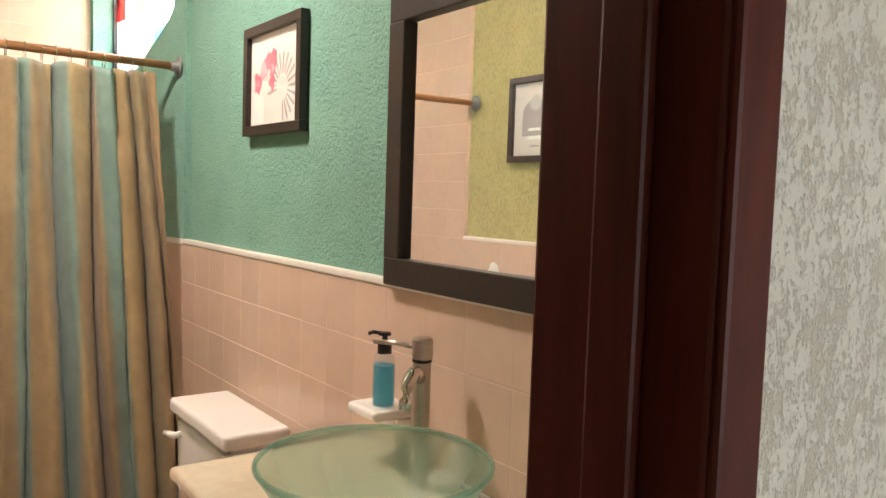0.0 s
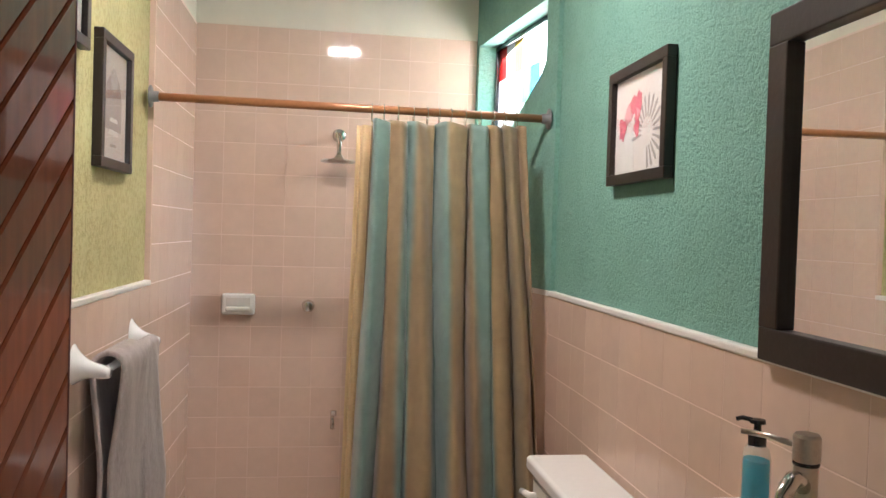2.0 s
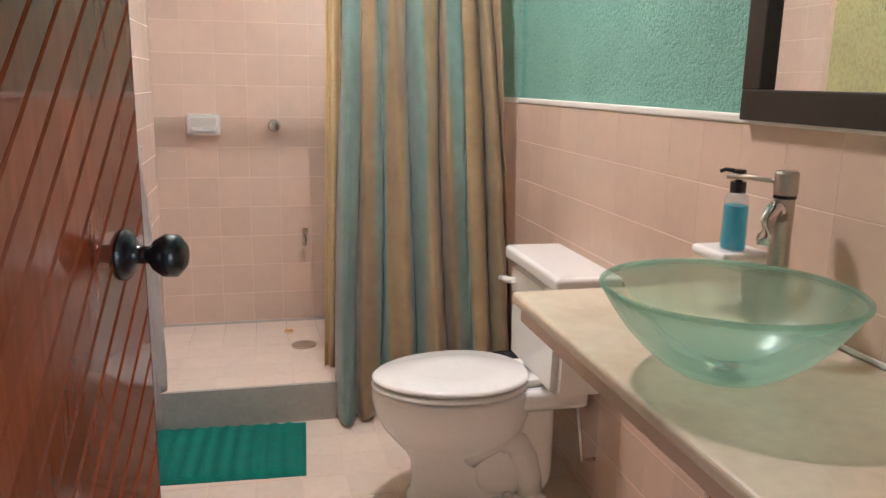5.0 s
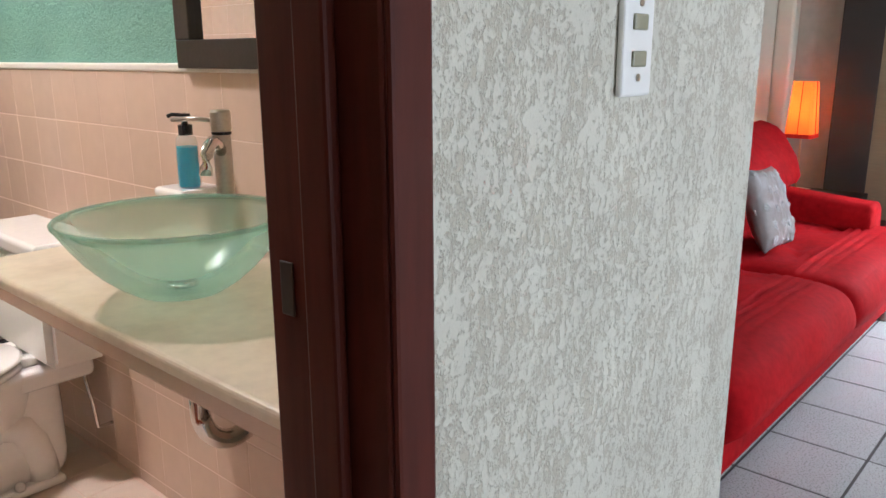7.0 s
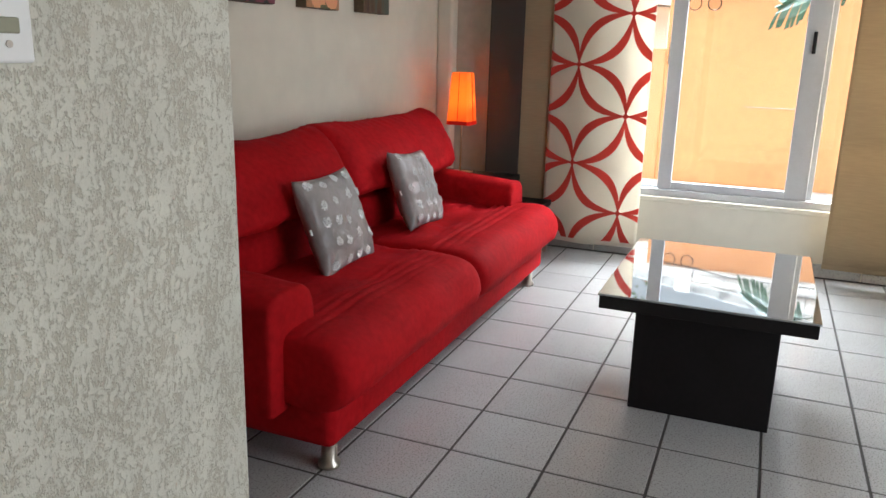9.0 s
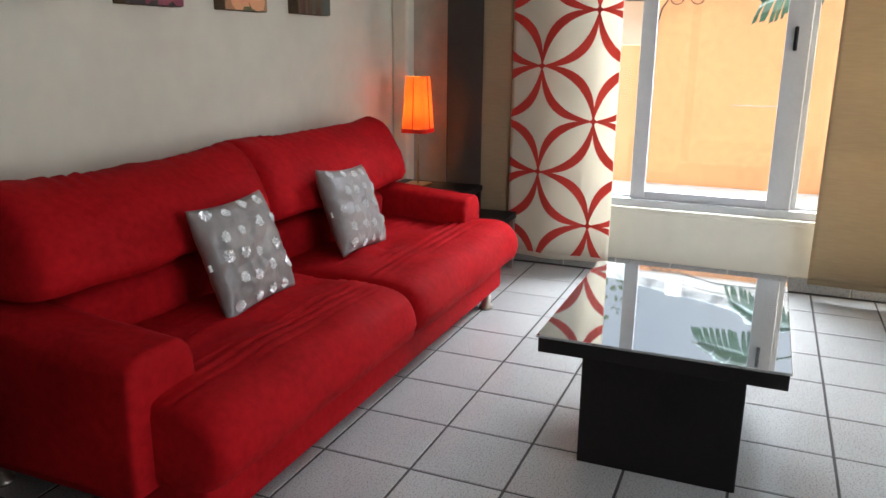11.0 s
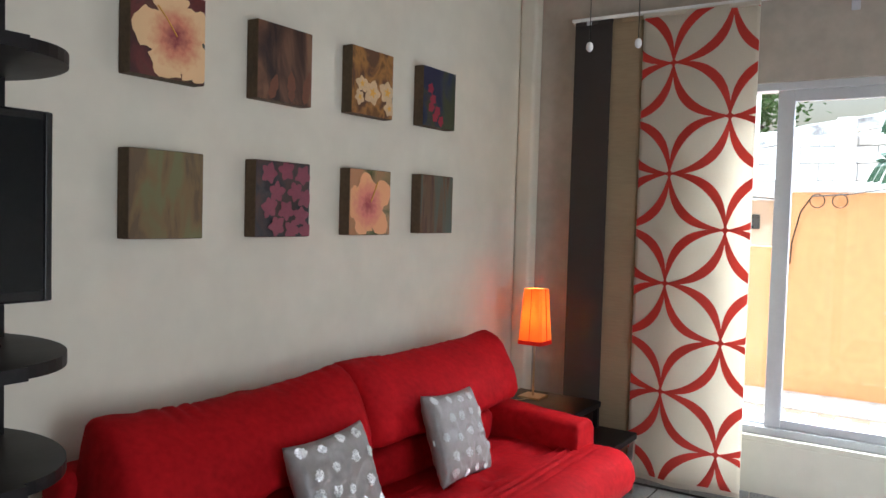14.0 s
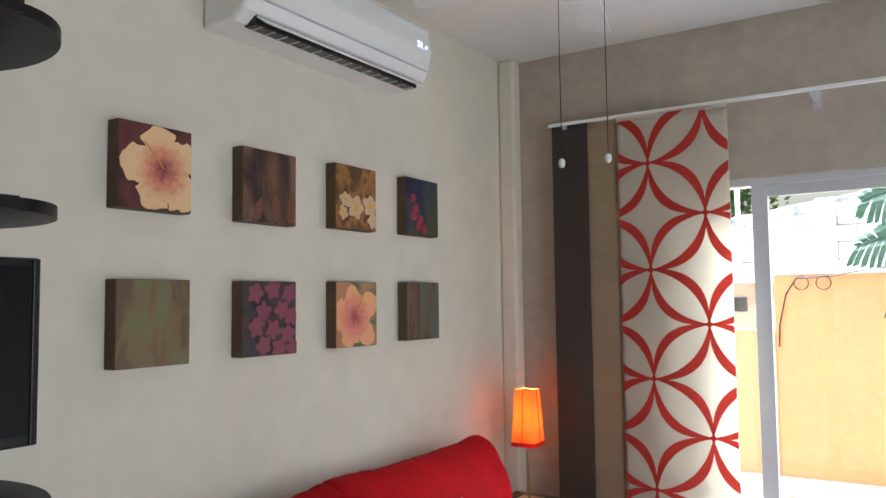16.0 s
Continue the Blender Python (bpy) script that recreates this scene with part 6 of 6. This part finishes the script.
pole = thing("service_pole", "slim white metal pole beside the block wall", "pole", (10.85, 1.76, -0.03))
part("shaft", tube(bmesh.new(), [(0, 0, 0), (0, 0, 2.4), (0, 0, 4.6)], 0.03, 14), M_WHITE, pole, smooth=True)
part("cap", lathe(bmesh.new(), [(0.034, 4.58), (0.034, 4.61), (0.01, 4.63)], steps=14), M_WHITE, pole, smooth=True)
nb = thing("neighbour_shed", "low pale shed with grey sheet roof beyond the wall", "shed")
part("wall", boxed((9.6, 1.15, -0.1), (10.6, 3.2, 1.75), 0.01), M_PLASTER, nb)
part("roof", prism(bmesh.new(), [(1.10, 1.75), (3.3, 1.95), (3.3, 2.0), (1.10, 1.80)], 9.45, 10.7, "x"), M_BLOCK, nb)
part("window", boxed((9.585, 1.45, 1.45), (9.605, 1.75, 1.60), 0.004), M_BLACK, nb)

# trees beyond
def tree(x, y, hgt, spread, seed, label):
    rng = random.Random(seed)
    ob = thing("tree", label, "tree", (x, y, -0.05), group="trees beyond the wall")
    bm = bmesh.new()
    prev = [(0, 0, 0), (0.05, 0.03, hgt * 0.35), (-0.03, 0.08, hgt * 0.6)]
    for k, (a, b) in enumerate(zip(prev, prev[1:])):
        tube(bm, [a, b], 0.13 - 0.04 * k, 9)
    limbs = []
    for k in range(7):
        a = 2 * math.pi * k / 7 + rng.uniform(-0.3, 0.3)
        end = (spread * 0.7 * math.cos(a), spread * 0.7 * math.sin(a), hgt * rng.uniform(0.65, 0.95))
        tube(bm, [(0, 0.05, hgt * 0.5), (end[0] * 0.5, end[1] * 0.5, hgt * 0.66), end], 0.045, 7)
        limbs.append(end)
    part("trunk", bm, M_BARK, ob)
    bm = bmesh.new()
    for k in range(2600):
        e = rng.choice(limbs)
        c = Vector((e[0] + rng.gauss(0, spread * 0.28), e[1] + rng.gauss(0, spread * 0.28), e[2] + rng.gauss(0, hgt * 0.10)))
        d = Vector((rng.uniform(-1, 1), rng.uniform(-1, 1), rng.uniform(-0.8, 0.6))).normalized()
        s = d.cross(Vector((rng.uniform(-1, 1), rng.uniform(-1, 1), 1))).normalized()
        ln = rng.uniform(0.10, 0.20)
        bm.faces.new([bm.verts.new(c), bm.verts.new(c + d * ln * 0.5 + s * ln * 0.28), bm.verts.new(c + d * ln), bm.verts.new(c + d * ln * 0.5 - s * ln * 0.28)])
    part("crown", bm, M_TREE, ob, kind="stuff")


tree(15.0, 4.1, 4.8, 1.7, 3, "leafy green tree beyond the block wall")
tree(17.0, 3.7, 4.3, 1.3, 8, "smaller leafy green tree beyond the block wall")

# broad-leaved garden plant with torn leaves
plant = thing("banana_plant", "tall garden plant with broad torn green leaves", "plant", (7.45, -0.88, -0.03))
bm = bmesh.new()
tube(bm, [(0, 0, 0), (0.02, 0.03, 0.8), (0.0, 0.06, 1.9), (0.0, 0.06, 2.3)], 0.07, 12)
part("stem", bm, M_LEAF, plant, "green fleshy stem", smooth=True)
rng = random.Random(4)
for reach, tip_z, rise, base_z, lean, face in ((1.09, 2.28, 0.30, 2.15, -0.15, 0.95), (1.13, 1.95, 0.28, 1.85, -0.20, 0.90), (0.93, 1.60, 0.30, 1.65, -0.10, 0.85), (0.75, 2.75, 0.35, 2.25, 0.25, 0.6),
                                               (-0.95, 2.30, 0.35, 2.10, 0.1, 0.9), (-0.85, 1.80, 0.25, 1.90, -0.2, 0.8), (-0.5, 2.85, 0.3, 2.28, 0.2, 0.5)):
    base, tip = Vector((0, 0.06, base_z)), Vector((lean, reach, tip_z + 0.03))
    mid = [base.lerp(tip, t) + Vector((0, 0, rise * math.sin(math.pi * t) * 0.6)) for t in np.linspace(0, 1, 25)]
    bm = tube(bmesh.new(), mid, 0.008, 6)
    across = Vector((math.sqrt(1 - face * face), 0, face))
    along = (tip - mid[12]).normalized()
    for q in range(10, 24):
        t = (q - 9.5) / 14.5
        w = 0.20 * math.sin(math.pi * t ** 0.8) ** 0.6 + 0.015
        for side in (1, -1):
            # strips split towards the edge, each drooping a little on its own
            p0, p1 = mid[q], mid[q + 1]
            wide, sag, fan = w * rng.uniform(0.88, 1.06), rng.uniform(0.7, 1.25), 0.07 * rng.uniform(0.8, 1.2)
            slit = rng.uniform(0.05, 0.5)
            row0, row1 = [p0], [p1]
            for u in (0.35, 0.7, 0.92, 1.0):
                off = across * side * wide * u + along * fan * u + Vector((-0.03 * math.sin(math.pi * u), 0, -0.05 * sag * u * u))
                row0.append(p0 + off)
                row1.append(p0.lerp(p1, 1 - slit * u ** 3) + off)
            sweep(bm, [row0, row1])
    part("leaf", bm, M_LEAF, plant)

# ---- tiles, laid last ----
def lay(parent, mesh, spots, turn=(0, 0, 0), name="tile"):
    for p in spots:
        ob = new(name, mesh)
        ob.parent = parent
        ob.location = p
        ob.rotation_euler = [radians(a) for a in turn]


def tile_mesh(name, w, h, t, mat, bev=0.0025):
    return finish(boxed((-w / 2, -h / 2, -t), (w / 2, h / 2, 0), bev, 1), name, mat)


# living room floor
TP, TX0, TY0 = 0.3045, 2.926, 0.832
big_tile = tile_mesh("floor_tile", TP - 0.007, TP - 0.007, 0.012, M_TILE)
floor_ob = bpy.data.objects["floor"]
near, rest = [], bmesh.new()
for i in range(-16, 10):
    for j in range(-13, 6):
        x, y = TX0 + (i + 0.5) * TP, TY0 + (j + 0.5) * TP
        if x + TP / 2 > WX + 0.02 or x < -1.7 or y < -2.6 or (y - TP / 2 > GY - 0.02 and x < CX) or y + TP / 2 > SY + 0.15:
            continue
        if y + TP / 2 > GY and x < CX:
            box(rest, (x - TP / 2 + 0.0035, y - TP / 2 + 0.0035, -0.012), (x + TP / 2 - 0.0035, GY - 0.001, 0))
            continue
        if x > CX - 0.2 and y > -1.7:
            near.append((x, y, 0.0))
        else:
            box(rest, (x - TP / 2 + 0.0035, y - TP / 2 + 0.0035, -0.012), (x + TP / 2 - 0.0035, y + TP / 2 - 0.0035, 0))
lay(floor_ob, big_tile, near)
part("hall_tiles", rest, M_TILE, floor_ob, "speckled grey floor tiles of the hall", kind="stuff")
# skirting tiles
sk = tagged(new("baseboard"), "grey tile skirting along the window and sofa walls", "baseboard", kind="structure")
M_SKIRT = material("grey_skirting_tile", (0.40, 0.39, 0.37), 0.3, var=0.08, fine=120, bump=0.08, spot=(0.28, 0.27, 0.26), spot_size=130, spot_edge=(0.56, 0.63), per_object=0.05)
skirt = finish(boxed((-0.006, -0.151, 0), (0.006, 0.151, 0.078), 0.002, 1), "skirting_tile", M_SKIRT)
lay(sk, skirt, [(WX - 0.006, 0.504 + 0.3085 * k, 0.001) for k in range(-9, 5)], name="skirting_tile")
lay(sk, skirt, [(CX + 0.17 + 0.3085 * k, SY - 0.006, 0.001) for k in range(12)], (0, 0, 90), "skirting_tile")

# bathroom wall tiles
BP = 0.1478
bath_tile = tile_mesh("wall_tile", BP - 0.0010, BP - 0.0022, 0.012, M_PINK, 0.0009)
walls = {k: bpy.data.objects[k] for k in ("wall_shower_back", "wall_towel_side_lower", "wall_shower_side_upper", "wall_mirror_side_lower")}


def rows_down(top, bottom):
    z = top - BP / 2
    while z > bottom - BP / 2:
        yield z
        z -= BP


zs = [1.256 + BP * (k + 0.5) for k in range(-8, 8) if 1.256 + BP * (k + 1) < 2.44]
lay(walls["wall_shower_back"], bath_tile, [(0.151 + BP * (k + 0.5), BY, z) for k in range(-2, 8) for z in zs if -0.2 < 0.151 + BP * k < 1.3], (90, 0, 0))
lay(walls["wall_towel_side_lower"], bath_tile, [(LX, 3.64 - BP * (k + 0.5), z) for k in range(-6, 18) for z in rows_down(WAINS - 0.012, 0.0)], (90, 0, 90))
lay(walls["wall_shower_side_upper"], bath_tile, [(LX, 3.64 + BP * (k + 0.5), WAINS - 0.012 + BP * (j + 0.5)) for k in range(6) for j in range(8)], (90, 0, 90))
lay(walls["wall_mirror_side_lower"], bath_tile, [(RX, 3.50 - BP * (k + 0.5), z) for k in range(17) for z in rows_down(WAINS - 0.012, 0.0)], (90, 0, -90))
# bathroom floor tiles
floor_tile = tile_mesh("floor_tile", BP - 0.003, BP - 0.003, 0.012, M_FLOORB, 0.002)
lay(bpy.data.objects["floor_bathroom"], floor_tile, [(LX + BP * (i + 0.5), 3.376 - BP * (j + 0.5), 0.0) for i in range(10) for j in range(16)])
shower_tile = tile_mesh("floor_tile", BP - 0.0016, BP - 0.0016, 0.012, M_FLOORB, 0.001)
lay(bpy.data.objects["shower_platform"], shower_tile, [(LX + BP * (i + 0.5), 3.385 + BP * (j + 0.5), 0.149 - 0.0692 * ((BP * (j + 0.5) + 0.009) / 1.0)) for i in range(9) for j in range(7)], (-3.9, 0, 0))
# paving outside
paver = tile_mesh("paver", 0.19, 0.11, 0.03, M_PAVER, 0.006)
pav = structure("pavement", boxed((5.6, -6, -0.03), (7.95, 8, -0.012)), M_SOIL, "paved yard of small pink-grey pavers", "pavement")
rows_p, rest = [], bmesh.new()
for i in range(18):
    for j in range(60):
        y, x = -2.2 + 0.12 * j, 5.75 + 0.20 * i + (0.1 if j % 2 else 0)
        if x < 7.85 and 6.6 < x and -0.9 < y < 2.4:
            rows_p.append((x, y, 0.0))
        elif x < 7.85:
            box(rest, (x - 0.095, y - 0.055, -0.03), (x + 0.095, y + 0.055, 0.0))
lay(pav, paver, rows_p, name="paver")
part("more_pavers", rest, M_PAVER, pav, kind="stuff")
